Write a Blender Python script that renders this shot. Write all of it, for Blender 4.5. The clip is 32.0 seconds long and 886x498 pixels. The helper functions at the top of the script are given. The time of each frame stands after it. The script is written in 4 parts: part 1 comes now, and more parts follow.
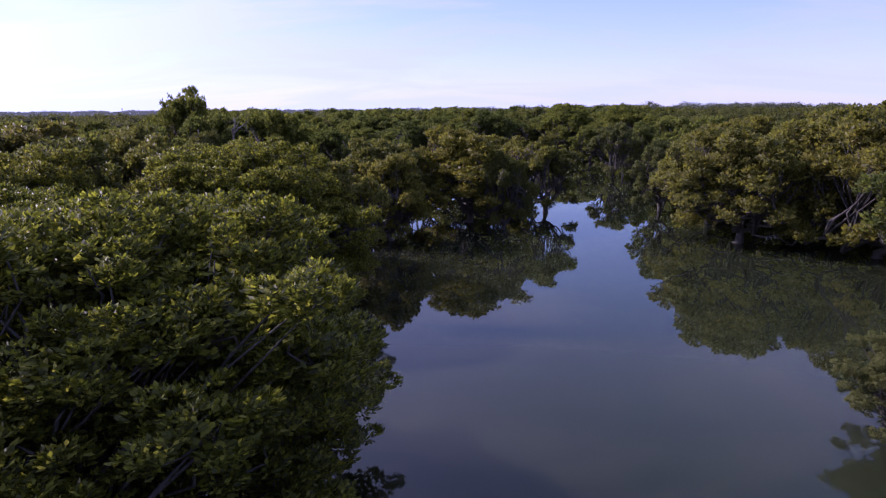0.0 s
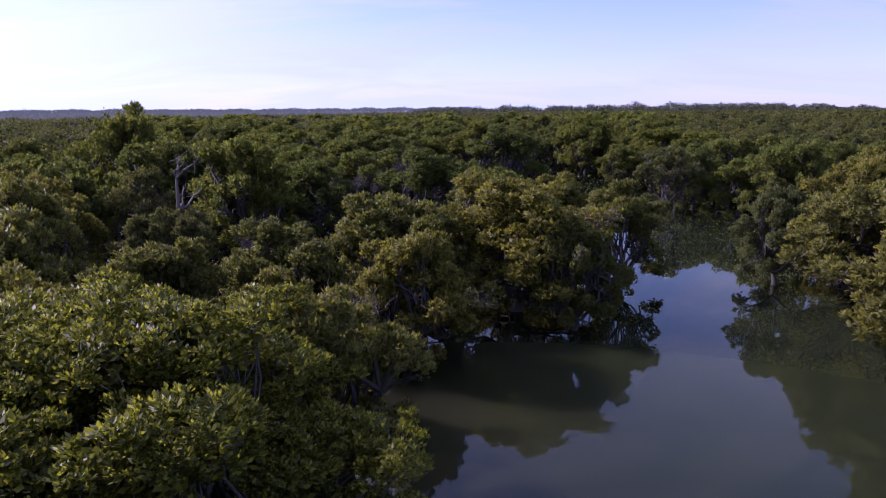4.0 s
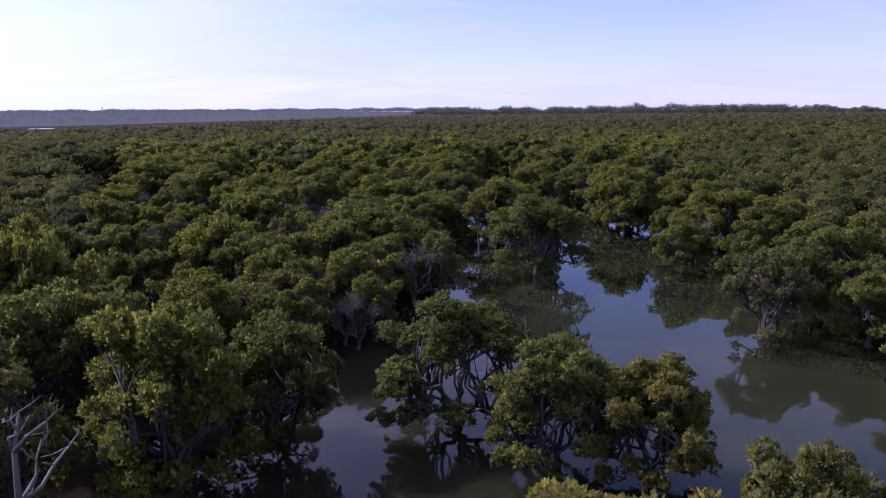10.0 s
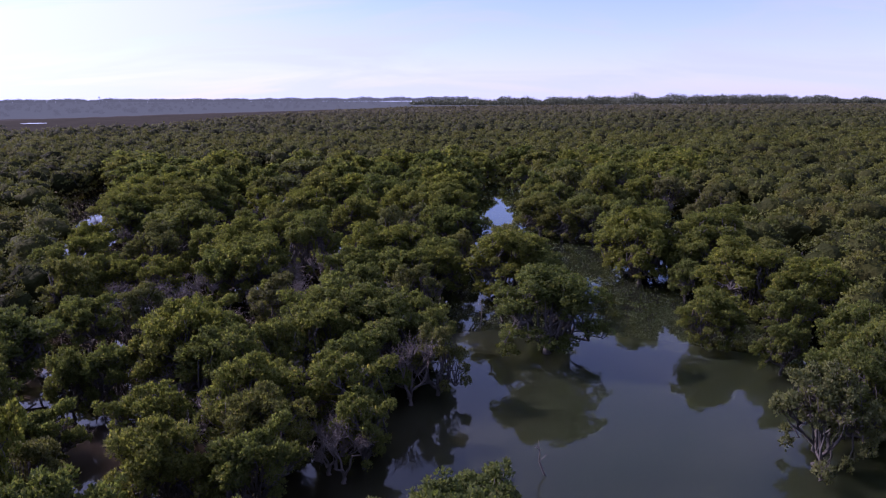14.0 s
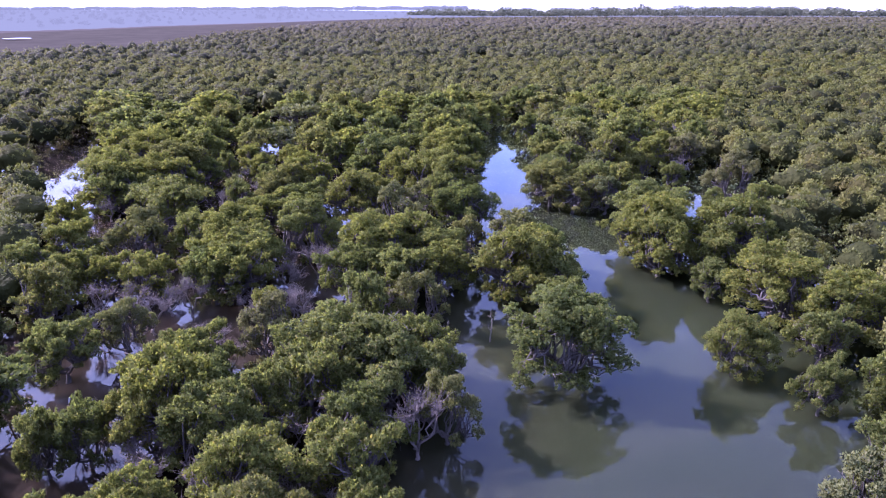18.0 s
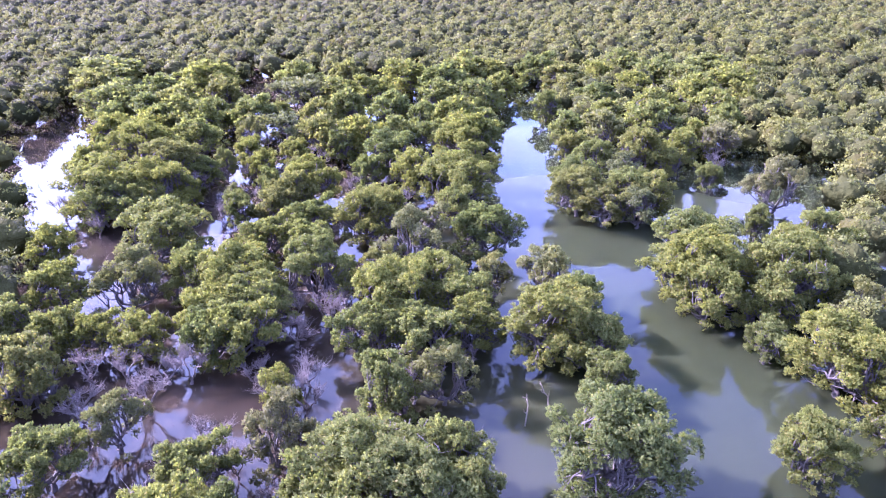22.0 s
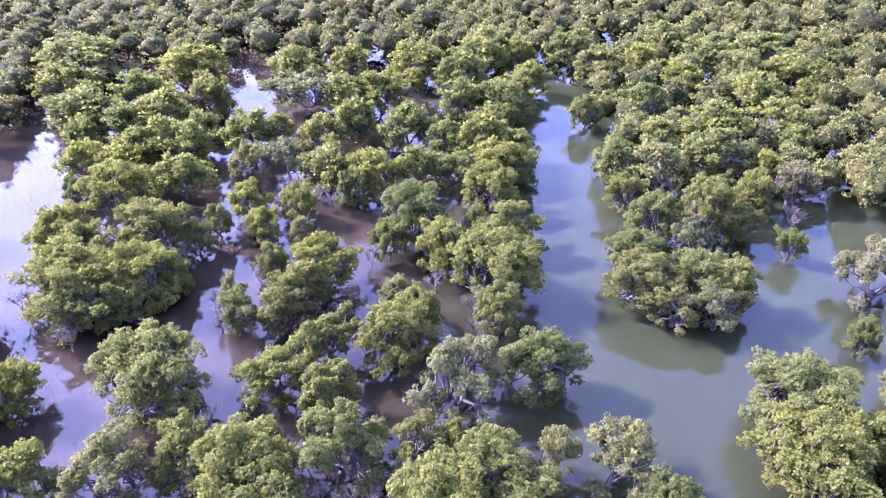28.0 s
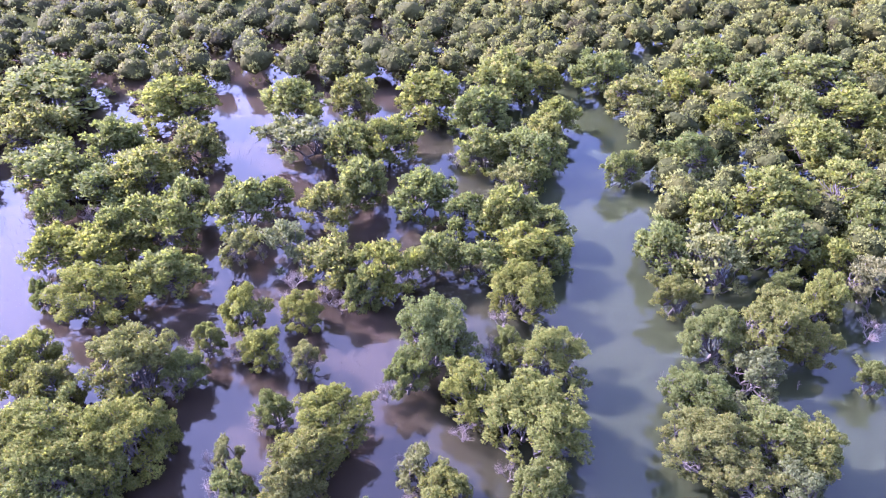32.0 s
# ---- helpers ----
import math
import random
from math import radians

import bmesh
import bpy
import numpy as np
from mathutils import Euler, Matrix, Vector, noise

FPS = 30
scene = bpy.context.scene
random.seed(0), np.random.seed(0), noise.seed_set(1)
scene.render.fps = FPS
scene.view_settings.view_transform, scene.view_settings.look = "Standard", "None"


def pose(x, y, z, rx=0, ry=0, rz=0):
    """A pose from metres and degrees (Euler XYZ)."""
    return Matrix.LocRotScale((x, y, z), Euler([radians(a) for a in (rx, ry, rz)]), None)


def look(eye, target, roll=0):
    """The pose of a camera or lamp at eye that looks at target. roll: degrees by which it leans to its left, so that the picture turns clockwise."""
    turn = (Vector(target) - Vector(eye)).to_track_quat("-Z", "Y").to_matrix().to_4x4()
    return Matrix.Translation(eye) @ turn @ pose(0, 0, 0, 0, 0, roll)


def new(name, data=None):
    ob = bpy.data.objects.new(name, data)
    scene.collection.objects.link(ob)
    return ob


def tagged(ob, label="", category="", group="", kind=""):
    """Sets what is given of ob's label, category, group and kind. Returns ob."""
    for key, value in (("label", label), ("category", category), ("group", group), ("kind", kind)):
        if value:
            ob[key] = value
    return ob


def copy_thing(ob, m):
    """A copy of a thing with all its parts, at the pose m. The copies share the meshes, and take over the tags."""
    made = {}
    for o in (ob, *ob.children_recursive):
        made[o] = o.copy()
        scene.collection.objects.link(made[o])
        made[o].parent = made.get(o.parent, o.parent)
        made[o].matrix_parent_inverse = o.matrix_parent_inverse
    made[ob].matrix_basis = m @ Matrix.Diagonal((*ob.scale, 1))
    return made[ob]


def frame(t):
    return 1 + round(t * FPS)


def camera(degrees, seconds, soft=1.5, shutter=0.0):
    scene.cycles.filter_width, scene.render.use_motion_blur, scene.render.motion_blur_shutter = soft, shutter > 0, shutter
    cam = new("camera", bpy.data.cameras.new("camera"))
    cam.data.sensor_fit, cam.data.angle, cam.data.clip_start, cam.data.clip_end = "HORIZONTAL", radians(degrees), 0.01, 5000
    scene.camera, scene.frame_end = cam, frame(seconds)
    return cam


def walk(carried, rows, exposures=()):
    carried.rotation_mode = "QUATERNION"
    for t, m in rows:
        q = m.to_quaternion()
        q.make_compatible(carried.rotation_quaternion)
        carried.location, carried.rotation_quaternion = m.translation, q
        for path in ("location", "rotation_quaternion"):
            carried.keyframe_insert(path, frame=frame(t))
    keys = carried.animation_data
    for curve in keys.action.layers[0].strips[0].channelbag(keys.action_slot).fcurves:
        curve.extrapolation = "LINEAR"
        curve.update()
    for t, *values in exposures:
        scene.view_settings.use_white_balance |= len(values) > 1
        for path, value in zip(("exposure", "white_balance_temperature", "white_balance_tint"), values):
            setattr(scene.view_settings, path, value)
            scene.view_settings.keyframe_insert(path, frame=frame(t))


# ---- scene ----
cam = camera(65.7, 32.0, soft=1.2)
PATH = [
    (0.0, (-0.000, 0.000, 3.928), (-0.000, 9.801, 1.945), -0.61),
    (0.5, (-0.096, 1.019, 4.015), (-0.058, 10.818, 2.020), -0.62),
    (1.0, (-0.203, 2.039, 4.115), (-0.128, 11.836, 2.111), -0.62),
    (1.5, (-0.330, 3.057, 4.228), (-0.221, 12.852, 2.219), -0.62),
    (2.0, (-0.497, 4.071, 4.348), (-0.358, 13.866, 2.339), -0.61),
    (2.5, (-0.693, 5.079, 4.472), (-0.531, 14.874, 2.465), -0.59),
    (3.0, (-0.890, 6.077, 4.602), (-0.711, 15.872, 2.600), -0.56),
    (3.5, (-1.065, 7.052, 4.735), (-0.871, 16.849, 2.737), -0.53),
    (4.0, (-1.216, 7.996, 4.866), (-1.009, 17.793, 2.870), -0.48),
    (4.5, (-1.341, 8.910, 5.004), (-1.125, 18.707, 3.009), -0.44),
    (5.0, (-1.439, 9.796, 5.159), (-1.217, 19.593, 3.164), -0.40),
    (5.5, (-1.510, 10.655, 5.338), (-1.284, 20.452, 3.342), -0.36),
    (6.0, (-1.551, 11.489, 5.550), (-1.327, 21.286, 3.555), -0.32),
    (6.5, (-1.587, 12.291, 5.799), (-1.365, 22.088, 3.805), -0.30),
    (7.0, (-1.619, 13.067, 6.076), (-1.399, 22.864, 4.084), -0.29),
    (7.5, (-1.649, 13.803, 6.363), (-1.428, 23.600, 4.370), -0.29),
    (8.0, (-1.675, 14.510, 6.671), (-1.452, 24.307, 4.677), -0.31),
    (8.5, (-1.715, 15.184, 6.985), (-1.493, 24.980, 4.988), -0.34),
    (9.0, (-1.758, 15.835, 7.311), (-1.538, 25.631, 5.312), -0.38),
    (9.5, (-1.796, 16.455, 7.627), (-1.577, 26.250, 5.625), -0.42),
    (10.0, (-1.828, 17.067, 7.962), (-1.610, 26.862, 5.960), -0.47),
    (10.5, (-1.862, 17.665, 8.294), (-1.645, 27.460, 6.294), -0.51),
    (11.0, (-1.892, 18.251, 8.637), (-1.675, 28.048, 6.643), -0.54),
    (11.5, (-1.900, 18.802, 8.979), (-1.682, 28.601, 6.992), -0.56),
    (12.0, (-1.882, 19.314, 9.328), (-1.662, 29.114, 7.346), -0.56),
    (12.5, (-1.847, 19.806, 9.685), (-1.623, 29.604, 7.702), -0.55),
    (13.0, (-1.799, 20.301, 10.077), (-1.571, 30.097, 8.078), -0.52),
    (13.5, (-1.759, 20.798, 10.484), (-1.527, 30.584, 8.437), -0.48),
    (14.0, (-1.743, 21.268, 10.836), (-1.508, 31.031, 8.685), -0.45),
    (14.5, (-1.743, 21.711, 11.175), (-1.506, 31.441, 8.880), -0.42),
    (15.0, (-1.760, 22.138, 11.549), (-1.521, 31.829, 9.094), -0.39),
    (15.5, (-1.790, 22.565, 11.953), (-1.548, 32.212, 9.331), -0.36),
    (16.0, (-1.830, 23.007, 12.381), (-1.586, 32.608, 9.592), -0.34),
    (16.5, (-1.876, 23.480, 12.825), (-1.629, 33.034, 9.879), -0.31),
    (17.0, (-1.924, 23.999, 13.279), (-1.674, 33.508, 10.195), -0.28),
    (17.5, (-1.977, 24.557, 13.722), (-1.724, 34.024, 10.510), -0.24),
    (18.0, (-2.052, 25.155, 14.157), (-1.798, 34.579, 10.822), -0.20),
    (18.5, (-2.138, 25.790, 14.599), (-1.884, 35.170, 11.143), -0.16),
    (19.0, (-2.237, 26.461, 15.063), (-1.985, 35.797, 11.490), -0.14),
    (19.5, (-2.349, 27.152, 15.539), (-2.101, 36.444, 11.851), -0.12),
    (20.0, (-2.465, 27.862, 16.029), (-2.218, 37.109, 12.231), -0.12),
    (20.5, (-2.586, 28.585, 16.529), (-2.340, 37.786, 12.620), -0.12),
    (21.0, (-2.728, 29.331, 17.040), (-2.484, 38.484, 13.021), -0.14),
    (21.5, (-2.888, 30.094, 17.556), (-2.647, 39.198, 13.426), -0.17),
    (22.0, (-3.060, 30.877, 18.080), (-2.823, 39.930, 13.838), -0.21),
    (22.5, (-3.220, 31.676, 18.613), (-2.986, 40.676, 14.261), -0.24),
    (23.0, (-3.379, 32.502, 19.154), (-3.146, 41.448, 14.692), -0.26),
    (23.5, (-3.546, 33.356, 19.684), (-3.313, 42.245, 15.110), -0.27),
    (24.0, (-3.723, 34.253, 20.214), (-3.486, 43.085, 15.530), -0.28),
    (24.5, (-3.904, 35.184, 20.738), (-3.661, 43.956, 15.943), -0.29),
    (25.0, (-4.095, 36.158, 21.275), (-3.845, 44.871, 16.373), -0.29),
    (25.5, (-4.290, 37.185, 21.823), (-4.033, 45.838, 16.818), -0.29),
    (26.0, (-4.481, 38.272, 22.385), (-4.218, 46.867, 17.280), -0.28),
    (26.5, (-4.662, 39.428, 22.959), (-4.396, 47.965, 17.758), -0.28),
    (27.0, (-4.826, 40.661, 23.546), (-4.559, 49.140, 18.252), -0.26),
    (27.5, (-4.963, 41.948, 24.129), (-4.696, 50.367, 18.739), -0.25),
    (28.0, (-5.073, 43.294, 24.726), (-4.806, 51.654, 19.245), -0.24),
    (28.5, (-5.170, 44.680, 25.327), (-4.902, 52.978, 19.752), -0.24),
    (29.0, (-5.279, 46.112, 25.945), (-5.012, 54.347, 20.278), -0.24),
    (29.5, (-5.409, 47.559, 26.575), (-5.142, 55.729, 20.815), -0.26),
    (30.0, (-5.558, 49.018, 27.234), (-5.294, 57.122, 21.381), -0.28),
    (30.5, (-5.711, 50.471, 27.909), (-5.448, 58.505, 21.960), -0.32),
    (31.0, (-5.859, 51.931, 28.601), (-5.599, 59.895, 22.559), -0.36),
    (31.5, (-5.997, 53.393, 29.303), (-5.739, 61.287, 23.170), -0.39),
    (32.0, (-6.133, 54.869, 30.020), (-5.879, 62.696, 23.801), -0.42),
]
walk(cam, [(t, look(eye, target, roll)) for t, eye, target, roll in PATH],
     exposures=[(0, 0.30, 5060, 54), (14.0, 0.28, 5060, 54), (17.0, 1.30, 4900, 58), (20.0, 2.82, 4730, 66), (23.0, 3.06, 4740, 66), (32.0, 3.13, 4810, 63)])

# ---- sky and sun ----
SUN_AZIMUTH, SUN_HEIGHT = -67.0, 36.0      # degrees from +y (left is minus), above the horizon
a, e = radians(SUN_AZIMUTH), radians(SUN_HEIGHT)
SUN_DIR = Vector((math.sin(a) * math.cos(e), math.cos(a) * math.cos(e), math.sin(e)))
sun = new("sun", bpy.data.lights.new("sun", "SUN"))
sun.data.energy, sun.data.angle, sun.data.color = 4.4, radians(1.0), (1.0, 0.86, 0.62)
sun.matrix_basis = look(SUN_DIR * 100, (0, 0, 0))

world = bpy.data.worlds.new("sky")
scene.world = world
world.use_nodes = True
wn, wl = world.node_tree.nodes, world.node_tree.links
wn.clear()
sky = wn.new("ShaderNodeTexSky")
sky.sky_type, sky.sun_disc = "NISHITA", False
sky.sun_elevation, sky.sun_rotation = e, a
sky.air_density, sky.dust_density, sky.ozone_density = 1.0, 0.3, 1.2
coord = wn.new("ShaderNodeTexCoord")
split = wn.new("ShaderNodeSeparateXYZ")
wl.new(coord.outputs["Generated"], split.inputs[0])


def wmath(op, x, y):
    node = wn.new("ShaderNodeMath")
    node.operation = op
    for i, v in enumerate((x, y)):
        if hasattr(v, "is_output"):
            wl.new(v, node.inputs[i])
        else:
            node.inputs[i].default_value = v
    return node.outputs[0]


# thin cirrus on a flat layer overhead
up = wmath("MAXIMUM", split.outputs[2], 0.0)
den = wmath("ADD", up, 0.22)
flat = wn.new("ShaderNodeCombineXYZ")
wl.new(wmath("DIVIDE", split.outputs[0], den), flat.inputs[0])
wl.new(wmath("DIVIDE", split.outputs[1], den), flat.inputs[1])
stretch = wn.new("ShaderNodeMapping")
stretch.inputs["Rotation"].default_value = (0, 0, radians(38))
stretch.inputs["Scale"].default_value = (0.8, 1.7, 1.0)
wl.new(flat.outputs[0], stretch.inputs[0])
cirrus = wn.new("ShaderNodeTexNoise")
cirrus.inputs["Scale"].default_value, cirrus.inputs["Detail"].default_value = 1.1, 7.0
cirrus.inputs["Roughness"].default_value, cirrus.inputs["Distortion"].default_value = 0.55, 0.6
wl.new(stretch.outputs[0], cirrus.inputs["Vector"])
clear = 0.0                            # rifts in the cirrus: bearing, height, narrowness, depth
for az, el, narrow, depth in ((8.0, 9.0, 120.0, 0.16), (18.0, 12.5, 170.0, 0.32)):
    az, el = radians(az), radians(el)
    d = wn.new("ShaderNodeVectorMath")
    d.operation = "DOT_PRODUCT"
    d.inputs[1].default_value = (math.sin(az) * math.cos(el), math.cos(az) * math.cos(el), math.sin(el))
    wl.new(coord.outputs["Generated"], d.inputs[0])
    clear = wmath("ADD", clear, wmath("MULTIPLY", wmath("POWER", wmath("MAXIMUM", d.outputs["Value"], 0.0), narrow), depth))
veil = wn.new("ShaderNodeMapRange")
veil.inputs["From Min"].default_value, veil.inputs["From Max"].default_value = 0.40, 0.60
veil.inputs["To Min"].default_value, veil.inputs["To Max"].default_value = 0.22, 0.95
toward = wn.new("ShaderNodeVectorMath")
toward.operation = "DOT_PRODUCT"
toward.inputs[1].default_value = SUN_DIR
wl.new(coord.outputs["Generated"], toward.inputs[0])
thick = wmath("MULTIPLY", wmath("POWER", wmath("MAXIMUM", toward.outputs["Value"], 0.0), 2.0), 0.22)        # the veil thickens towards the sun
wl.new(wmath("ADD", wmath("SUBTRACT", cirrus.outputs["Fac"], clear), thick), veil.inputs["Value"])
glow = wmath("ADD", wmath("MULTIPLY", wmath("POWER", wmath("MAXIMUM", toward.outputs["Value"], 0.0), 3.0), 1.7), 1.0)
lit = wn.new("ShaderNodeVectorMath")
lit.operation = "SCALE"
lit.inputs[0].default_value = (5.2, 5.7, 6.05)
wl.new(wmath("MULTIPLY", glow, wmath("ADD", wmath("MULTIPLY", wmath("POWER", wmath("SUBTRACT", 1.0, up), 3.0), 0.35), 0.65)), lit.inputs["Scale"])      # a little thinner overhead
mix = wn.new("ShaderNodeMix")
mix.data_type = "RGBA"
wl.new(lit.outputs[0], mix.inputs["B"])
wl.new(veil.outputs[0], mix.inputs["Factor"])
wl.new(sky.outputs[0], mix.inputs["A"])
# pale haze low over the horizon
low = wmath("POWER", wmath("SUBTRACT", 1.0, up), 16.0)
hazy = wn.new("ShaderNodeMix")
hazy.data_type = "RGBA"
hazy.inputs["B"].default_value = (6.4, 6.7, 7.7, 1)
wl.new(wmath("MULTIPLY", low, 0.4), hazy.inputs["Factor"])
wl.new(mix.outputs["Result"], hazy.inputs["A"])
back = wn.new("ShaderNodeBackground")
back.inputs["Strength"].default_value = 0.112
wout = wn.new("ShaderNodeOutputWorld")
wl.new(hazy.outputs["Result"], back.inputs["Color"])
wl.new(back.outputs[0], wout.inputs["Surface"])


# ---- materials ----
def material(name):
    m = bpy.data.materials.new(name)
    m.use_nodes = True
    n, l = m.node_tree.nodes, m.node_tree.links
    return m, n, l, n["Principled BSDF"], n["Material Output"]


def ramp(n, l, value, stops):
    r = n.new("ShaderNodeValToRGB")
    while len(r.color_ramp.elements) < len(stops):
        r.color_ramp.elements.new(0.5)
    for el, (p, c) in zip(r.color_ramp.elements, stops):
        el.position, el.color = p, (*c, 1)
    l.new(value, r.inputs[0])
    return r.outputs[0]


def blend(n, l, kind, fac, x, y):
    q = n.new("ShaderNodeMix")
    q.data_type, q.blend_type = "RGBA", kind
    for socket, v in (("Factor", fac), ("A", x), ("B", y)):
        if hasattr(v, "is_output"):
            l.new(v, q.inputs[socket])
        elif isinstance(v, tuple):
            q.inputs[socket].default_value = (*v, 1)
        else:
            q.inputs[socket].default_value = v
    return q.outputs["Result"]


def noise_tex(n, l, scale, detail=3.0, rough=0.55, vector=None):
    t = n.new("ShaderNodeTexNoise")
    t.inputs["Scale"].default_value, t.inputs["Detail"].default_value, t.inputs["Roughness"].default_value = scale, detail, rough
    if vector is not None:
        l.new(vector, t.inputs["Vector"])
    return t.outputs["Fac"]


def leaf_material(name, stops, gloss, thin, patches=0.0, shine=0.15):
    """Leathery leaves: tint by leaf and by tree, gloss on top, some light through."""
    m, n, l, p, out = material(name)
    geo, info = n.new("ShaderNodeNewGeometry"), n.new("ShaderNodeObjectInfo")
    base = ramp(n, l, geo.outputs["Random Per Island"], stops)
    tint = ramp(n, l, info.outputs["Random"], [(0.0, (0.76, 0.83, 0.86)), (0.4, (0.96, 0.98, 1.0)), (0.8, (1.12, 1.09, 0.80)), (1.0, (0.94, 0.89, 1.0))])
    col = blend(n, l, "MULTIPLY", 1.0, base, tint)
    if patches:                                   # whole trees of another tint within a wide stand
        tc = n.new("ShaderNodeTexCoord")
        f = noise_tex(n, l, patches, 2, 0.6, tc.outputs["Object"])
        col = blend(n, l, "MULTIPLY", 1.0, col, ramp(n, l, f, [(0.30, (0.52, 0.47, 0.52)), (0.45, (0.92, 0.95, 0.88)), (0.58, (1.18, 1.14, 0.92)), (0.72, (0.92, 0.78, 0.78))]))
        # stunted, browner growth towards the landward edge; its early start also paints distance haze
        inland = n.new("ShaderNodeVectorMath")
        inland.operation = "DOT_PRODUCT"
        inland.inputs[1].default_value = (-0.5, 0.85, 0)
        l.new(tc.outputs["Object"], inland.inputs[0])
        edge = n.new("ShaderNodeMapRange")
        edge.inputs["From Min"].default_value, edge.inputs["From Max"].default_value = 100, 520
        edge.inputs["To Max"].default_value = 0.75
        l.new(inland.outputs["Value"], edge.inputs["Value"])
        col = blend(n, l, "MIX", edge.outputs[0], col, (0.092, 0.080, 0.056))
    l.new(col, p.inputs["Base Color"])
    p.inputs["Roughness"].default_value = gloss
    p.inputs["Specular IOR Level"].default_value = shine
    tr = n.new("ShaderNodeBsdfTranslucent")
    l.new(blend(n, l, "MULTIPLY", 1.0, col, (1.75, 1.75, 0.85)), tr.inputs["Color"])
    mx = n.new("ShaderNodeMixShader")
    mx.inputs[0].default_value = thin
    l.new(p.outputs[0], mx.inputs[1])
    l.new(tr.outputs[0], mx.inputs[2])
    l.new(mx.outputs[0], out.inputs["Surface"])
    return m


LEAF = leaf_material("mangrove_leaf", [(0.0, (0.066, 0.076, 0.020)), (0.5, (0.104, 0.118, 0.034)), (0.88, (0.138, 0.153, 0.043)), (1.0, (0.185, 0.162, 0.055))], 0.66, 0.50, shine=0.05)
LEAF_CLOSE = leaf_material("mangrove_leaf_fresh", [(0.0, (0.040, 0.044, 0.010)), (0.5, (0.094, 0.103, 0.016)), (0.86, (0.215, 0.220, 0.026)), (1.0, (0.26, 0.24, 0.04))], 0.42, 0.48, shine=0.2)
LEAF_NEAR = leaf_material("mangrove_leaf_glossy", [(0.0, (0.078, 0.077, 0.021)), (0.5, (0.128, 0.127, 0.031)), (0.86, (0.182, 0.176, 0.039)), (1.0, (0.21, 0.17, 0.055))], 0.44, 0.44, shine=0.14)
LEAF_GREY = leaf_material("grey_green_leaf", [(0.0, (0.066, 0.072, 0.028)), (0.5, (0.098, 0.106, 0.040)), (0.85, (0.127, 0.134, 0.052)), (1.0, (0.16, 0.15, 0.07))], 0.68, 0.36, shine=0.05)
LEAF_FAR = leaf_material("distant_leaf", [(0.0, (0.073, 0.081, 0.026)), (0.5, (0.093, 0.101, 0.033)), (1.0, (0.115, 0.120, 0.043))], 0.75, 0.26, 0.20, 0.12)
# leaf colour darkened to take the self-shade that solid crowns lack
LEAF_SHADED = leaf_material("shaded_leaf_mass", [(0.0, (0.020, 0.023, 0.008)), (0.5, (0.030, 0.033, 0.011)), (1.0, (0.042, 0.043, 0.015))], 0.8, 0.12, 0.20, 0.05)
mass_nodes, mass_links = LEAF_SHADED.node_tree.nodes, LEAF_SHADED.node_tree.links
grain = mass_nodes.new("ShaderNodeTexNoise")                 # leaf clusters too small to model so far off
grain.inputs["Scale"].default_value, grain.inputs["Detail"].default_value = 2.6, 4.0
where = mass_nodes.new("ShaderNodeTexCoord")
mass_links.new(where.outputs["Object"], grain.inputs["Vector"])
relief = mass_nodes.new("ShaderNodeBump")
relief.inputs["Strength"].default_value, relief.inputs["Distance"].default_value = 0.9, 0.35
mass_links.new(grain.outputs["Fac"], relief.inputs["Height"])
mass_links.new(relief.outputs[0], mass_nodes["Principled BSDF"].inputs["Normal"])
LEAF_GUM = leaf_material("gum_leaf", [(0.0, (0.055, 0.065, 0.052)), (0.5, (0.090, 0.102, 0.084)), (1.0, (0.14, 0.145, 0.12))], 0.7, 0.1)


def wood_material(name, dark, light, scale):
    m, n, l, p, out = material(name)
    tc = n.new("ShaderNodeTexCoord")
    mp = n.new("ShaderNodeMapping")
    mp.inputs["Scale"].default_value = (1, 1, 0.25)
    l.new(tc.outputs["Object"], mp.inputs[0])
    f = noise_tex(n, l, scale, 5, 0.65, mp.outputs[0])
    big = noise_tex(n, l, 1.3, 2, 0.5, tc.outputs["Object"])
    col = blend(n, l, "MIX", big, ramp(n, l, f, [(0.3, dark), (0.7, light)]), dark)
    l.new(col, p.inputs["Base Color"])
    p.inputs["Roughness"].default_value = 0.85
    b = n.new("ShaderNodeBump")
    b.inputs["Strength"].default_value, b.inputs["Distance"].default_value = 0.5, 0.01
    l.new(f, b.inputs["Height"])
    l.new(b.outputs[0], p.inputs["Normal"])
    return m


BARK = wood_material("mangrove_bark", (0.045, 0.038, 0.033), (0.125, 0.110, 0.098), 28)
DEAD = wood_material("bleached_wood", (0.105, 0.086, 0.073), (0.225, 0.190, 0.163), 34)


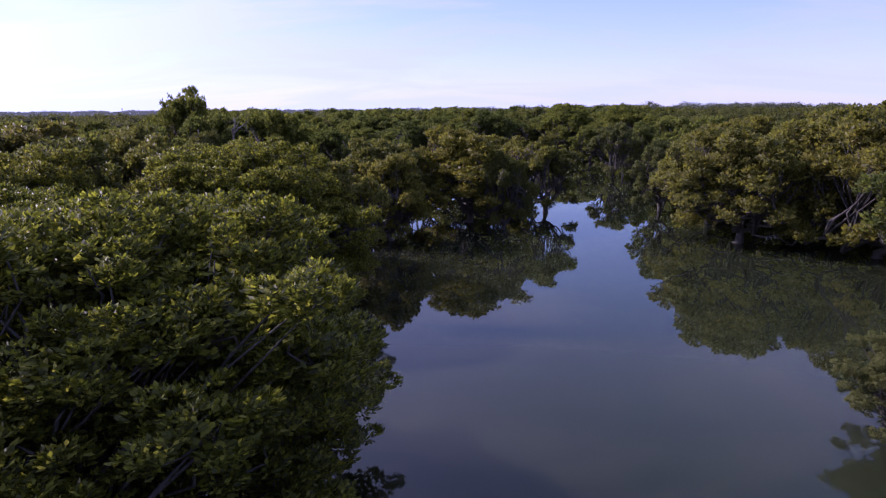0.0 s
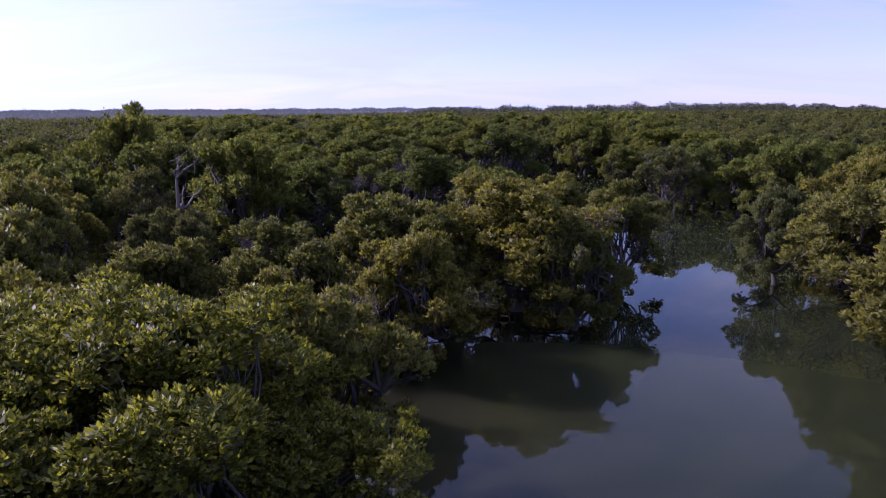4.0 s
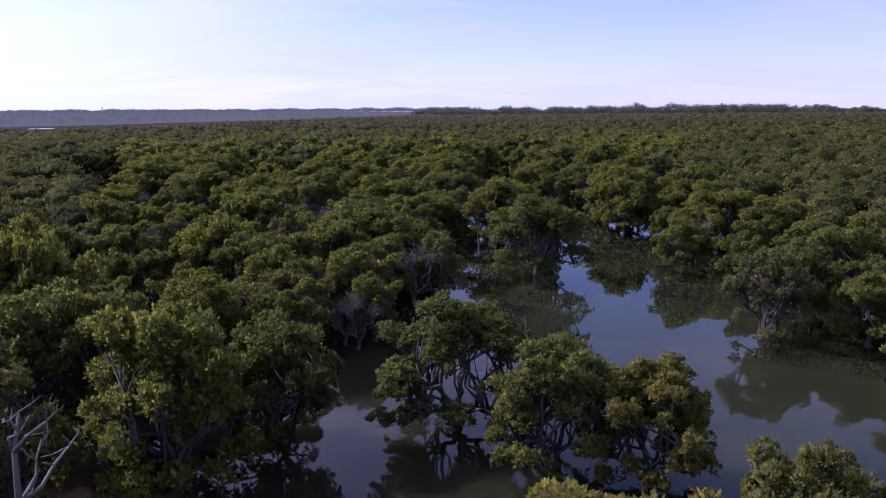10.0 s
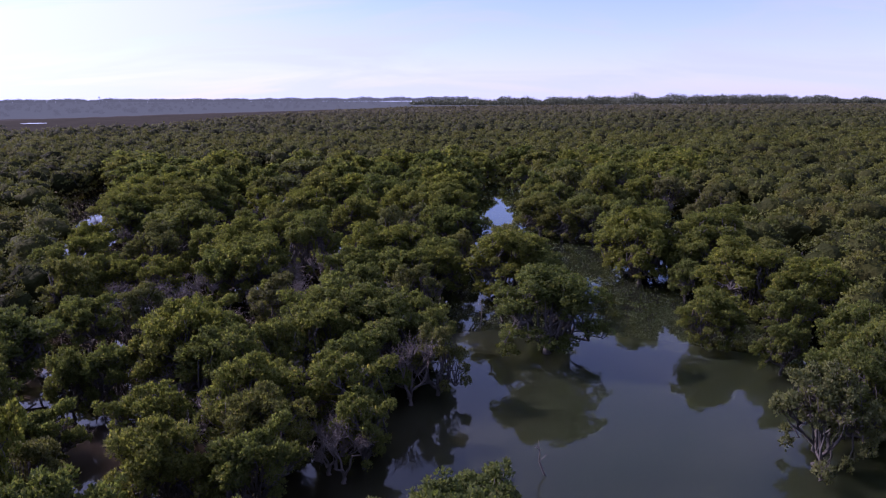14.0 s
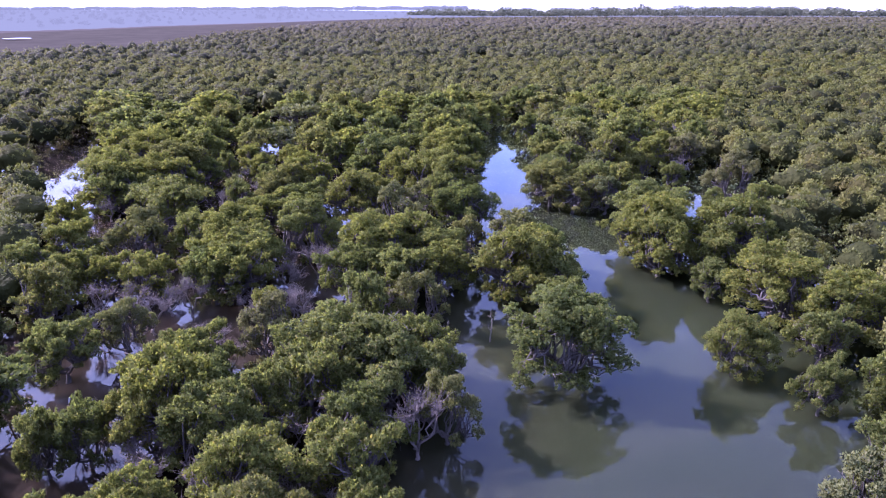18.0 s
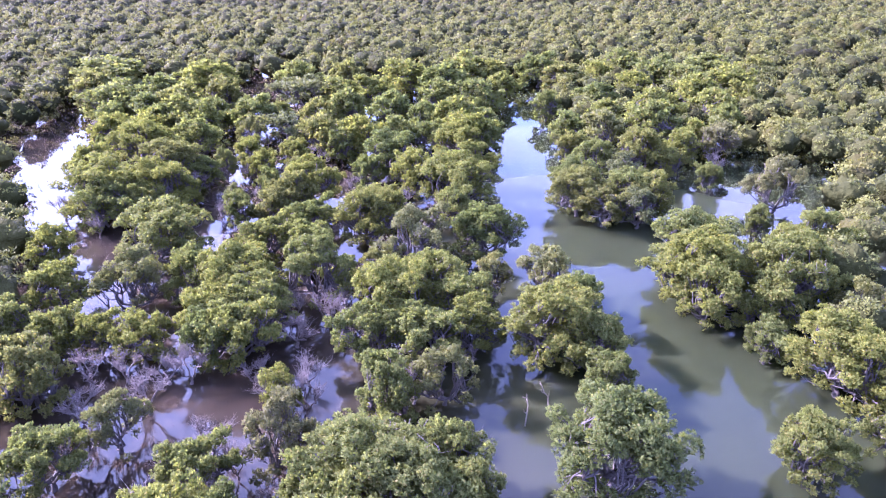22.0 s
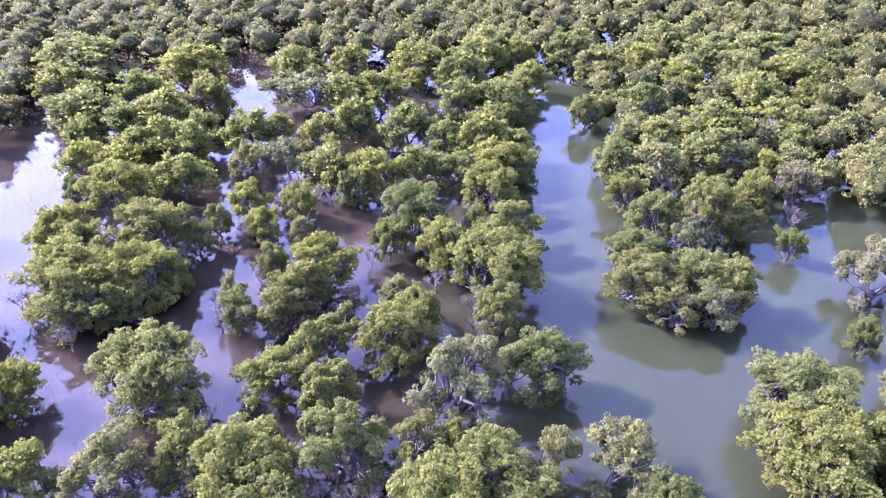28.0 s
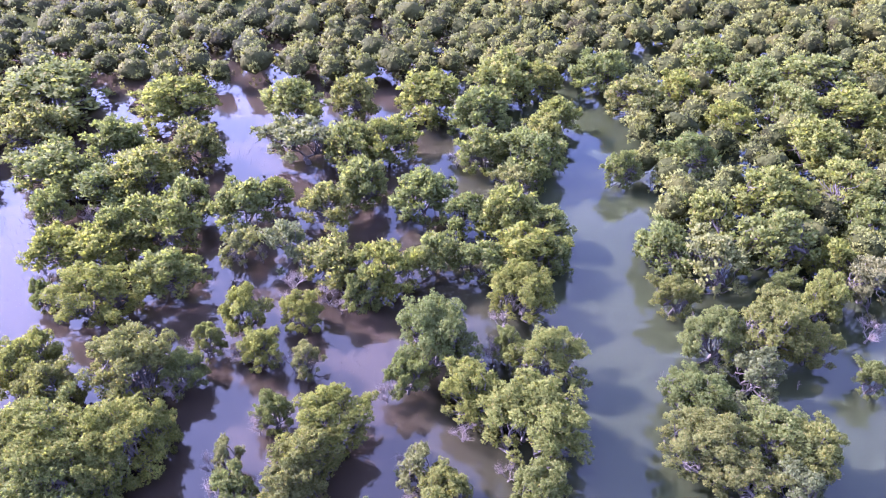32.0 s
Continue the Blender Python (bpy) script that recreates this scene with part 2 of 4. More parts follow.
def water_material():
    m, n, l, p, out = material("tidal_water")
    tc = n.new("ShaderNodeTexCoord")
    big = noise_tex(n, l, 0.035, 3, 0.5, tc.outputs["Object"])
    mud = noise_tex(n, l, 0.16, 4, 0.6, tc.outputs["Object"])
    sep = n.new("ShaderNodeSeparateXYZ")
    l.new(tc.outputs["Object"], sep.inputs[0])
    west = n.new("ShaderNodeMapRange")       # the flats west of the creek are shallower
    west.inputs["From Min"].default_value, west.inputs["From Max"].default_value = 3.0, -9.0
    l.new(sep.outputs[0], west.inputs["Value"])
    silt = blend(n, l, "MIX", mud, (0.014, 0.011, 0.007), (0.034, 0.026, 0.017))
    deep = blend(n, l, "MIX", big, (0.015, 0.020, 0.008), (0.026, 0.031, 0.013))
    l.new(blend(n, l, "MIX", west.outputs[0], deep, silt), p.inputs["Base Color"])
    p.inputs["Roughness"].default_value = 0.015
    p.inputs["IOR"].default_value = 1.34
    p.inputs["Subsurface Weight"].default_value = 1.0            # silt scatters the light sideways
    p.inputs["Subsurface Radius"].default_value = (1.0, 1.0, 0.8)
    p.inputs["Subsurface Scale"].default_value = 3.5
    rip = noise_tex(n, l, 2.2, 3, 0.5, tc.outputs["Object"])
    b = n.new("ShaderNodeBump")
    b.inputs["Strength"].default_value, b.inputs["Distance"].default_value = 0.05, 0.005
    l.new(rip, b.inputs["Height"])
    l.new(b.outputs[0], p.inputs["Normal"])
    return m


WATER = water_material()


def ground_material(name, dark, light, scale):
    m, n, l, p, out = material(name)
    tc = n.new("ShaderNodeTexCoord")
    f = noise_tex(n, l, scale, 6, 0.65, tc.outputs["Object"])
    big = noise_tex(n, l, scale * 0.06, 3, 0.5, tc.outputs["Object"])
    col = blend(n, l, "MIX", big, ramp(n, l, f, [(0.3, dark), (0.72, light)]), dark)
    l.new(col, p.inputs["Base Color"])
    p.inputs["Roughness"].default_value = 0.95
    p.inputs["Specular IOR Level"].default_value = 0.0
    return m


MARSH = ground_material("salt_marsh", (0.040, 0.037, 0.029), (0.080, 0.070, 0.055), 0.05)
CANOPY = ground_material("far_canopy", (0.020, 0.025, 0.008), (0.085, 0.092, 0.028), 0.33)
HILL = ground_material("hazed_hill", (0.006, 0.008, 0.008), (0.012, 0.014, 0.014), 0.02)
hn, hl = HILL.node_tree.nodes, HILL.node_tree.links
hn["Principled BSDF"].inputs["Emission Color"].default_value = (0.45, 0.47, 0.42, 1)      # haze painted as glow: air light over four kilometres
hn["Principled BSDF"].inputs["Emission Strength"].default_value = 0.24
MUD = ground_material("bare_mud", (0.06, 0.053, 0.046), (0.10, 0.09, 0.078), 0.03)
# near-black trees whose emission paints the same pale haze over them
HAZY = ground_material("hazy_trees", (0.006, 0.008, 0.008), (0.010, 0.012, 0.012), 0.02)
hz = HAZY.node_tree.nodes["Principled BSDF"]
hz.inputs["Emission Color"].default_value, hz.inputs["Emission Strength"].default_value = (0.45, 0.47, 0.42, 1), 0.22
PAINT = ground_material("weathered_steel", (0.35, 0.35, 0.35), (0.5, 0.5, 0.5), 1.0)


# ---- mesh helpers ----
def mesh_ngons(name, verts, per, mat, normals=None):
    """A mesh of loose n-gons: verts is (count * per, 3); normals round the foliage off."""
    me = bpy.data.meshes.new(name)
    nv = len(verts)
    nf = nv // per
    me.vertices.add(nv)
    me.vertices.foreach_set("co", np.asarray(verts, dtype=np.float32).ravel())
    me.loops.add(nv)
    me.loops.foreach_set("vertex_index", np.arange(nv, dtype=np.int32))
    me.polygons.add(nf)
    me.polygons.foreach_set("loop_start", np.arange(0, nv, per, dtype=np.int32))
    me.materials.append(mat)
    me.update(calc_edges=True)
    if normals is not None:
        me.polygons.foreach_set("use_smooth", np.ones(nf, bool))
        me.normals_split_custom_set_from_vertices(normals)
    return me


class Soup:
    """Vertices and faces of tubes and blobs, gathered into one mesh."""

    def __init__(self):
        self.v, self.f = [], []

    def tube(self, pts, radii, sides=5, join=None):
        """A tapered tube; join is the vertex of an earlier tube that it grows from. Returns its first vertex."""
        pts = [Vector(p) for p in pts]
        k0 = len(self.v)
        for i, p in enumerate(pts):
            d = (pts[min(i + 1, len(pts) - 1)] - pts[max(i - 1, 0)]).normalized()
            s = d.cross(Vector((0.31, 0.17, 0.93))).normalized() if abs(d.z) < 0.9 else d.cross(Vector((1, 0.2, 0))).normalized()
            t = d.cross(s)
            for j in range(sides):
                w = 2 * math.pi * j / sides
                self.v.append(p + (s * math.cos(w) + t * math.sin(w)) * radii[i])
        for i in range(len(pts) - 1):
            for j in range(sides):
                q, r = k0 + i * sides + j, k0 + i * sides + (j + 1) % sides
                self.f.append((q, r, r + sides, q + sides))
        self.f.append(tuple(range(k0 + len(self.v) - k0 - sides, len(self.v))))
        self.f.append(tuple(reversed(range(k0, k0 + sides))))
        if join is not None:
            self.f.append((k0, k0 + 1, join))
        return k0

    def mesh(self, name, mat):
        me = bpy.data.meshes.new(name)
        me.from_pydata([tuple(p) for p in self.v], [], self.f)
        me.materials.append(mat)
        me.polygons.foreach_set("use_smooth", [True] * len(me.polygons))
        me.update()
        return me


def part(name, me, parent, label=""):
    ob = new(name, me)
    ob.parent = parent
    if label:
        tagged(ob, label)
    return ob


def unit(v):
    return v / np.maximum(np.linalg.norm(v, axis=1, keepdims=True), 1e-6)


def leaf_tufts(rng, centres, normals, size, per_tuft, per, spread=1.0, soften=0.0, wide=0.58):
    """Rosettes of leaves at the given twig tips, pointing outwards and up."""
    n = len(centres)
    axis = unit(normals * 0.55 + np.array([0, 0, 0.72]) + rng.normal(0, 0.22, (n, 3)))
    axis, base = np.repeat(axis, per_tuft, 0), np.repeat(centres, per_tuft, 0)
    m = len(axis)
    side = unit(np.cross(axis, rng.normal(0, 1, (m, 3))))
    tilt = rng.uniform(0.3, 1.1, (m, 1)) * spread
    d = axis * np.cos(tilt) + side * np.sin(tilt)
    t = unit(np.cross(axis, d))
    up = np.cross(d, t)
    length = size * rng.uniform(0.7, 1.25, (m, 1))
    width = length * wide * rng.uniform(0.86, 1.14, (m, 1))
    p0 = base + d * length * 0.12 + rng.normal(0, size * 0.22, (m, 3))
    p1 = p0 + d * length + up * length * 0.08
    mid = p0 + d * length * 0.52 - up * length * 0.04
    ring = [p0, mid - t * width * 0.5, p1, mid + t * width * 0.5]
    if soften:
        face = unit(up * (1 - soften) + np.repeat(normals, per_tuft, 0) * soften)
        return np.stack(ring, 1).reshape(-1, 3), np.repeat(face, per, 0)
    return np.stack(ring, 1).reshape(-1, 3)


# ---- mangrove trees ----
R0, H0 = 2.0, 3.6                      # crown radius and height of a tree before it is scaled
LODS = {"close": dict(tufts=56000, inner=10000, per_tuft=6, size=0.049, wide=0.42, per=4, round=0.45, flat=0.7),
        "near": dict(tufts=7000, inner=1100, per_tuft=6, size=0.098, wide=0.50, per=4, round=0.42, flat=1.0),
        "mid": dict(tufts=4600, inner=620, per_tuft=5, size=0.110, wide=0.56, per=4, round=0.42, flat=1.15),
        "large": dict(tufts=7600, inner=950, per_tuft=5, size=0.084, wide=0.56, per=4, round=0.42, flat=1.15),
        "far": dict(tufts=1150, inner=170, per_tuft=5, size=0.185, wide=0.58, per=4, round=0.5, flat=1.25)}
LABELS = {"dome": "dense rounded grey mangrove with dark glossy leaves standing in still water",
          "umbrella": "open flat-topped grey mangrove on twisted stems above the water",
          "bare": "leafless dead mangrove of bleached grey twigs",
          "bush": "low grey-green mangrove bush leaning over the water",
          "grey": "thin grey-green mangrove with many bare bleached twigs"}
PROTOS, USED = {}, {}


def clump_plan(rng, kind):
    """Centres and radii of the leaf clumps of a crown: x, y, z, radius."""
    rows = []
    if kind == "bare":
        for g in range(4):
            w = g * 2.1 + rng.uniform(-0.35, 0.35)
            d = 0 if g == 3 else R0 * rng.uniform(0.50, 0.72)
            gz, gr = H0 * (0.80 if d == 0 else rng.uniform(0.50, 0.76)), R0 * rng.uniform(0.26, 0.38)
            for k in range(3):
                v = k * 2.39996 + rng.uniform(-0.5, 0.5)
                q = math.sqrt((k + 0.2) / 6) * gr
                rc = R0 * rng.uniform(0.14, 0.22)
                z = gz + 0.30 * gr * (1 - (q / gr) ** 2) + rng.uniform(-0.16, 0.12)
                rows.append((d * math.cos(w) + q * math.cos(v), d * math.sin(w) + q * math.sin(v), min(z, H0 - rc * 0.85), rc))
        return rows
    # limbs that fan out from the fork, each ending in an uneven spray of clumps
    full = kind in ("dome", "bush")
    limbs = {"dome": 12, "bush": 9, "umbrella": 9, "grey": 7}[kind]
    w0 = rng.uniform(0, 6.28)
    lobe, depth = rng.uniform(0, 6.28), rng.uniform(0.08, 0.20)
    for i in range(limbs):
        w = w0 + i * 2.39996 + rng.uniform(-0.3, 0.3)
        q = min(1.0, math.sqrt((i + 0.35) / limbs) * rng.uniform(0.9, 1.12))
        d = R0 * 0.83 * q * (1 + depth * math.sin(2 * w + lobe))
        if full:
            top = H0 * (0.39 + 0.58 * math.sqrt(max(0.0, 1 - 0.92 * q ** 2.3)) + rng.uniform(-0.09, 0.06))
        else:
            top = H0 * (0.94 - 0.30 * q * q + rng.uniform(-0.12, 0.06))
        for k in range(rng.randint(6, 9) if full else rng.randint(5, 8)):
            back = rng.uniform(0, 0.30)
            rc = R0 * rng.uniform(0.085, 0.19)
            x = d * math.cos(w) * (1 - back) + rng.normal(0, 0.13) * R0
            y = d * math.sin(w) * (1 - back) + rng.normal(0, 0.13) * R0
            z = top - abs(rng.normal(0, 0.13)) * H0 * (1.0 if full else 0.85) - rc * 0.4
            rows.append((x, y, min(max(z, 0.4), H0 - rc * 0.8), rc))
    for k in range({"dome": 20, "bush": 12, "umbrella": 11, "grey": 7}[kind]):        # boughs that hang towards the water
        w = w0 + k * 2.39996
        d = R0 * rng.uniform(0.5, 0.9)
        rows.append((d * math.cos(w), d * math.sin(w), H0 * rng.uniform(0.13, 0.42), R0 * rng.uniform(0.09, 0.17)))
    return rows


def lumpy(rng, count, rc):
    """Twig tips on a clump that breaks up into smaller tufts: outward directions and offsets."""
    k = 10
    i = np.arange(k)
    z = 1 - 1.45 * (i + 0.5) / k
    w = i * 2.39996 + rng.uniform(0, 6.28)
    q = np.sqrt(1 - z * z)
    lumps = unit(np.stack([q * np.cos(w), q * np.sin(w), z], 1) + rng.normal(0, 0.18, (k, 3)))
    size = rng.uniform(0.24, 0.44, k) * rc
    mid = lumps * rc * rng.uniform(0.55, 1.05, (k, 1))
    pick = rng.randint(0, k, count)
    n = unit(rng.normal(0, 1, (count, 3)) + lumps[pick] * 0.8)
    p = mid[pick] + n * size[pick, None] * rng.uniform(0.6, 1.1, (count, 1))
    ok = np.ones(count, bool)
    for j in range(k):
        ok &= np.linalg.norm(p - mid[j], axis=1) > size[j] * 0.55
    return unit(n * 0.75 + lumps[pick] * 0.25)[ok], p[ok] * np.array([1, 1, 0.85])


def wander(rng, p, q, steps, amount):
    """A crooked line from p to q."""
    p, q = Vector(p), Vector(q)
    pts = []
    for i in range(steps + 1):
        u = i / steps
        bow = math.sin(u * math.pi) * amount
        pts.append(p.lerp(q, u) + Vector(rng.normal(0, 1, 3)) * bow)
    return pts


def build_tree(kind, lod, seed):
    rng = np.random.RandomState(seed)
    spec, plan = LODS[lod], clump_plan(rng, kind)
    if lod == "close":                            # more boughs where each leaf shows
        plan = plan + clump_plan(rng, kind)
        for k in range(36 if kind == "dome" else 0):      # low skirts of leaves down to the water
            w, d = k * 2.39996, R0 * rng.uniform(0.66, 0.99)
            plan.append((d * math.cos(w), d * math.sin(w), H0 * rng.uniform(0.08, 0.46), R0 * rng.uniform(0.10, 0.18)))
    slim = 0.5 if lod == "close" else 1.0
    if kind == "bare":
        root = new("dead_mangrove")
        tagged(root, LABELS[kind], "dead mangrove", "dead mangroves in the flats")
    else:
        root = new("mangrove_tree")
        tagged(root, LABELS[kind], "mangrove", "mangroves along the creek")
    bare = lod == "far"
    # trunk: a short flared bole and its leaning second stem
    fork = Vector((rng.uniform(-0.2, 0.2), rng.uniform(-0.2, 0.2), rng.uniform(0.35, 0.6) if kind in ("dome", "bush") else rng.uniform(0.3, 0.6)))
    s = Soup()
    s.tube([(0, 0, -0.35)] + wander(rng, (0, 0, 0), fork, 3, 0.05), [0.17, 0.15, 0.115, 0.10, 0.095], 6)
    wood = DEAD if kind == "bare" else BARK
    part("trunk", s.mesh("trunk", wood), root)
    # limbs, each with the twigs of its clumps
    groups = [[] for _ in range(2 if bare else 3 if kind == "bare" else 5)]
    for row in plan:
        groups[int((math.atan2(row[1], row[0]) / (2 * math.pi) + 0.5) * len(groups)) % len(groups)].append(row)
    boughs = []
    for rows in groups:
        if not rows:
            continue
        s = Soup()
        far_row = max(rows, key=lambda r: r[0] ** 2 + r[1] ** 2)
        main = wander(rng, fork, (far_row[0] * 0.8, far_row[1] * 0.8, far_row[2] - far_row[3] * 0.3), 6, 0.17)
        ms, ts = (4, 3) if bare else (5, 4)
        m0 = s.tube(main, [0.072 * slim * (1 - 0.11 * i) for i in range(7)], ms)
        for row in rows:
            k = rng.randint(2, 6)
            arm = wander(rng, main[k], (row[0], row[1], row[2] - 0.1), 4, 0.12)
            a0 = s.tube(arm, [slim * w for w in (0.045, 0.036, 0.028, 0.02, 0.012)], ts, m0 + k * ms)
            if not bare:
                for _ in range(2 if lod in ("mid", "large") else 4):
                    d = Vector(rng.normal(0, 1, 3)).normalized() * row[3] * 0.9
                    d.z = abs(d.z) * 0.8 - 0.05
                    k = rng.randint(2, 5)
                    s.tube(wander(rng, arm[k], Vector(row[:3]) + d, 3, 0.05), [0.016, 0.012, 0.008, 0.004], 3, a0 + k * ts)
        boughs.append((part("limb", s.mesh("limb", wood), root), far_row))
    if kind == "bare":
        for g in range(4):
            s, first = Soup(), None
            for x, y, z, rc in plan[3 * g : 3 * g + 3]:
                for _ in range(4):
                    d = Vector(rng.normal(0, 1, 3))
                    d.z = abs(d.z) + 0.4
                    line = wander(rng, (x * 0.6, y * 0.6, z - rc * 1.5), Vector((x, y, z)) + d.normalized() * rc * rng.uniform(1.2, 2.0), 5, 0.10)
                    k0 = s.tube(line, [0.034, 0.027, 0.020, 0.014, 0.010, 0.005], 4, first)
                    first = 0
                    for _ in range(6):
                        k = rng.randint(1, 5)
                        b = line[k]
                        tip = b + Vector(rng.normal(0, 0.22, 3)) + Vector((0, 0, 0.2))
                        s.tube([b, b.lerp(tip, 0.5) + Vector(rng.normal(0, 0.03, 3)), tip], [0.010, 0.007, 0.003], 3, k0 + k * 4)
            part("dead_branch", s.mesh("dead_branch", DEAD), root)
        return root
    # leaves on the outer shells of the clumps
    total = sum(r[3] ** 2 for r in plan)
    cs, ns = [], []
    share = {"dome": 1.0, "bush": 0.7, "umbrella": 0.8, "grey": 0.5}[kind]
    for x, y, z, rc in plan:
        n, p = lumpy(rng, max(6, int(spec["tufts"] * share * rc ** 2 / total)) * 3, rc)
        cs.append(np.array([x, y, z]) + p)
        ns.append(n)
    cs, ns = np.concatenate(cs), np.concatenate(ns)
    keep = np.ones(len(cs), bool)                 # none inside a neighbouring clump
    for x, y, z, rc in plan:
        keep &= np.linalg.norm((cs - np.array([x, y, z])) / np.array([1, 1, 0.85]), axis=1) > rc * 0.45
    keep = np.flatnonzero(keep)
    keep = rng.permutation(keep)[: int(spec["tufts"] * share)]
    cs, ns = cs[keep], ns[keep]
    mat = LEAF_GREY if kind in ("grey", "bush") else LEAF_CLOSE if lod == "close" else LEAF_NEAR if lod == "near" else LEAF
    leaves = [leaf_tufts(rng, cs, ns, spec["size"], spec["per_tuft"], spec["per"], spec["flat"], spec["round"], spec["wide"])]
    # older, shaded leaves inside the clumps
    for x, y, z, rc in plan:
        n = unit(rng.normal(0, 1, (max(4, int(spec["inner"] * share * rc ** 2 / total)), 3)))
        leaves.append(leaf_tufts(rng, np.array([x, y, z]) + n * rc * rng.uniform(0.4, 0.68, (len(n), 1)), n, spec["size"] * 1.45, 5, spec["per"], 1.3, spec["round"]))
    part("crown", mesh_ngons("crown", np.concatenate([q[0] for q in leaves]), spec["per"], mat, np.concatenate([q[1] for q in leaves])), root)
    # bare bleached branches
    if not bare:
        wild = [q for q in plan if q[2] < H0 * 0.72]
        for x, y, z, rc in wild[1 :: max(1, len(wild) // (1 if lod == "close" else 5 if kind in ("grey", "bush", "umbrella") else 3))]:
            s, first = Soup(), None
            for _ in range(7):
                d = Vector(rng.normal(0, 1, 3))
                d.z = abs(d.z) * 0.6
                tip = Vector((x * 1.04, y * 1.04, z)) + d.normalized() * rc * (rng.uniform(0.95, 1.3) if lod in ("close", "near") else rng.uniform(1.05, 1.6))
                line = wander(rng, (x * 0.8, y * 0.8, z - rc * 0.9), tip, 4, 0.08)
                k0 = s.tube(line, [0.020, 0.016, 0.012, 0.009, 0.005], 3, first)
                first = 0
                for _ in range(4):
                    k = rng.randint(2, 5)
                    s.tube([line[k], line[k] + Vector(rng.normal(0, 0.12, 3)) + Vector((0, 0, 0.08))], [0.009, 0.004], 3, k0 + k * 3)
            bough = min(boughs, key=lambda b: (b[1][0] - x) ** 2 + (b[1][1] - y) ** 2)[0]
            part("dead_branch", s.mesh("dead_branch", DEAD), bough, "bare bleached grey branch")
    return root


def plant(x, y, r, h, kind, lod, turn, variant):
    key = (kind, lod, variant)
    oval = 1 + 0.14 * math.sin(radians(3 * turn))          # no crown is quite round
    m = pose(x, y, 0, 0, 0, turn) @ Matrix.Diagonal((r / R0 * oval, r / R0 / oval, h / H0, 1))
    if key not in PROTOS:
        PROTOS[key] = build_tree(kind, lod, 11 + 7 * variant + 31 * len(PROTOS))
        PROTOS[key].matrix_basis = m
        return PROTOS[key]
    ob = PROTOS[key]
    return copy_thing(ob, m @ Matrix.Diagonal((*[1 / s for s in ob.scale], 1)))


VARIANTS = {"close": 2, "near": 3, "mid": 4, "large": 3, "far": 4}
dice = random.Random(5)
PLANTED = []


def stand(name, rows):
    """Trees of one stand: x, y, crown radius, height, and 1 for a thin grey tree, 2 for a dead one, 3 for a low bush,
    4 for a flat-topped open one, 5 for a dense round one."""
    for x, y, r, h, *grey in rows:
        lod = "close" if y < 15 else "near" if y < 31 and x > -12 else "mid" if y < 88 else "far"
        kind = ("grey", "bare", "bush", "umbrella", "dome")[grey[0] - 1] if grey else ("umbrella" if dice.random() < (0.0 if r > 2.4 or y < 36 else 0.65 if x < 1 else 0.35) else "dome")
        if kind == "bare":
            lod = "near"
        elif lod == "mid" and r > 2.15:
            lod = "large"
        plant(x, y, r, h, kind, lod, dice.uniform(0, 360), dice.randrange(VARIANTS[lod]))
        PLANTED.append((x, y, r))


# ---- water to the horizon ----
def fall(x, y):
    """How far the surface sinks away with distance."""
    w, d = math.atan2(x, y), math.hypot(x, y)
    return np.interp(w, (-3.14, -1.5, -0.5, 0, 0.5, 1.5, 3.14), (0.005, 0.008, 0.0092, 0.0060, 0.0052, 0.005, 0.005)) * max(0.0, d - 150)


seg, rings = 96, (150, 400, 800, 1500, 2600, 4700)
verts, faces = [(0, 0, 0)], []
for d in rings:
    for i in range(seg):
        w = 2 * math.pi * i / seg
        x, y = d * math.sin(w), d * math.cos(w)
        verts.append((x, y, -fall(x, y)))
for i in range(seg):
    k = (i + 1) % seg
    faces.append((0, 1 + k, 1 + i))
    for j in range(len(rings) - 1):
        faces.append((1 + j * seg + i, 1 + j * seg + k, 1 + (j + 1) * seg + k, 1 + (j + 1) * seg + i))
me = bpy.data.meshes.new("water")
me.from_pydata(verts, [], faces)
me.materials.append(WATER)
tagged(new("water", me), "still murky tidal water flooding the mangroves", "water", kind="structure")

# ---- trees, stand by stand up the creek ----
stand("mouth of the creek", [
    # the tree at -7.8, 6.5 is out of view, added to shade the foreground
    (-6.7, 4.6, 1.80, 3.0), (-7.8, 6.5, 2.30, 4.1), (-3.2, 5.8, 2.80, 3.25), (-9.5, 7.5, 2.20, 3.4), (5.65, 7.6, 0.88, 1.2, 3), (-6.0, 9.2, 1.90, 3.0), (-7.6, 12.0, 2.00, 3.3),
    (-4.0, 13.2, 2.55, 3.4, 5), (-2.7, 15.8, 1.50, 2.9, 4), (-10.8, 12.5, 2.30, 3.5), (-9.0, 15.6, 2.00, 3.5), (-2.5, 18.2, 0.95, 2.2, 2), (-6.2, 15.9, 1.50, 3.0),
    (11.4, 17.6, 2.20, 3.5), (14.8, 18.6, 2.20, 3.6), (-8.2, 18.6, 1.70, 3.4), (-11.6, 19.0, 2.20, 3.7), (8.7, 19.9, 2.10, 3.4), (-3.5, 18.4, 1.05, 2.5, 4),
    (-6.2, 20.2, 1.30, 2.6),
])
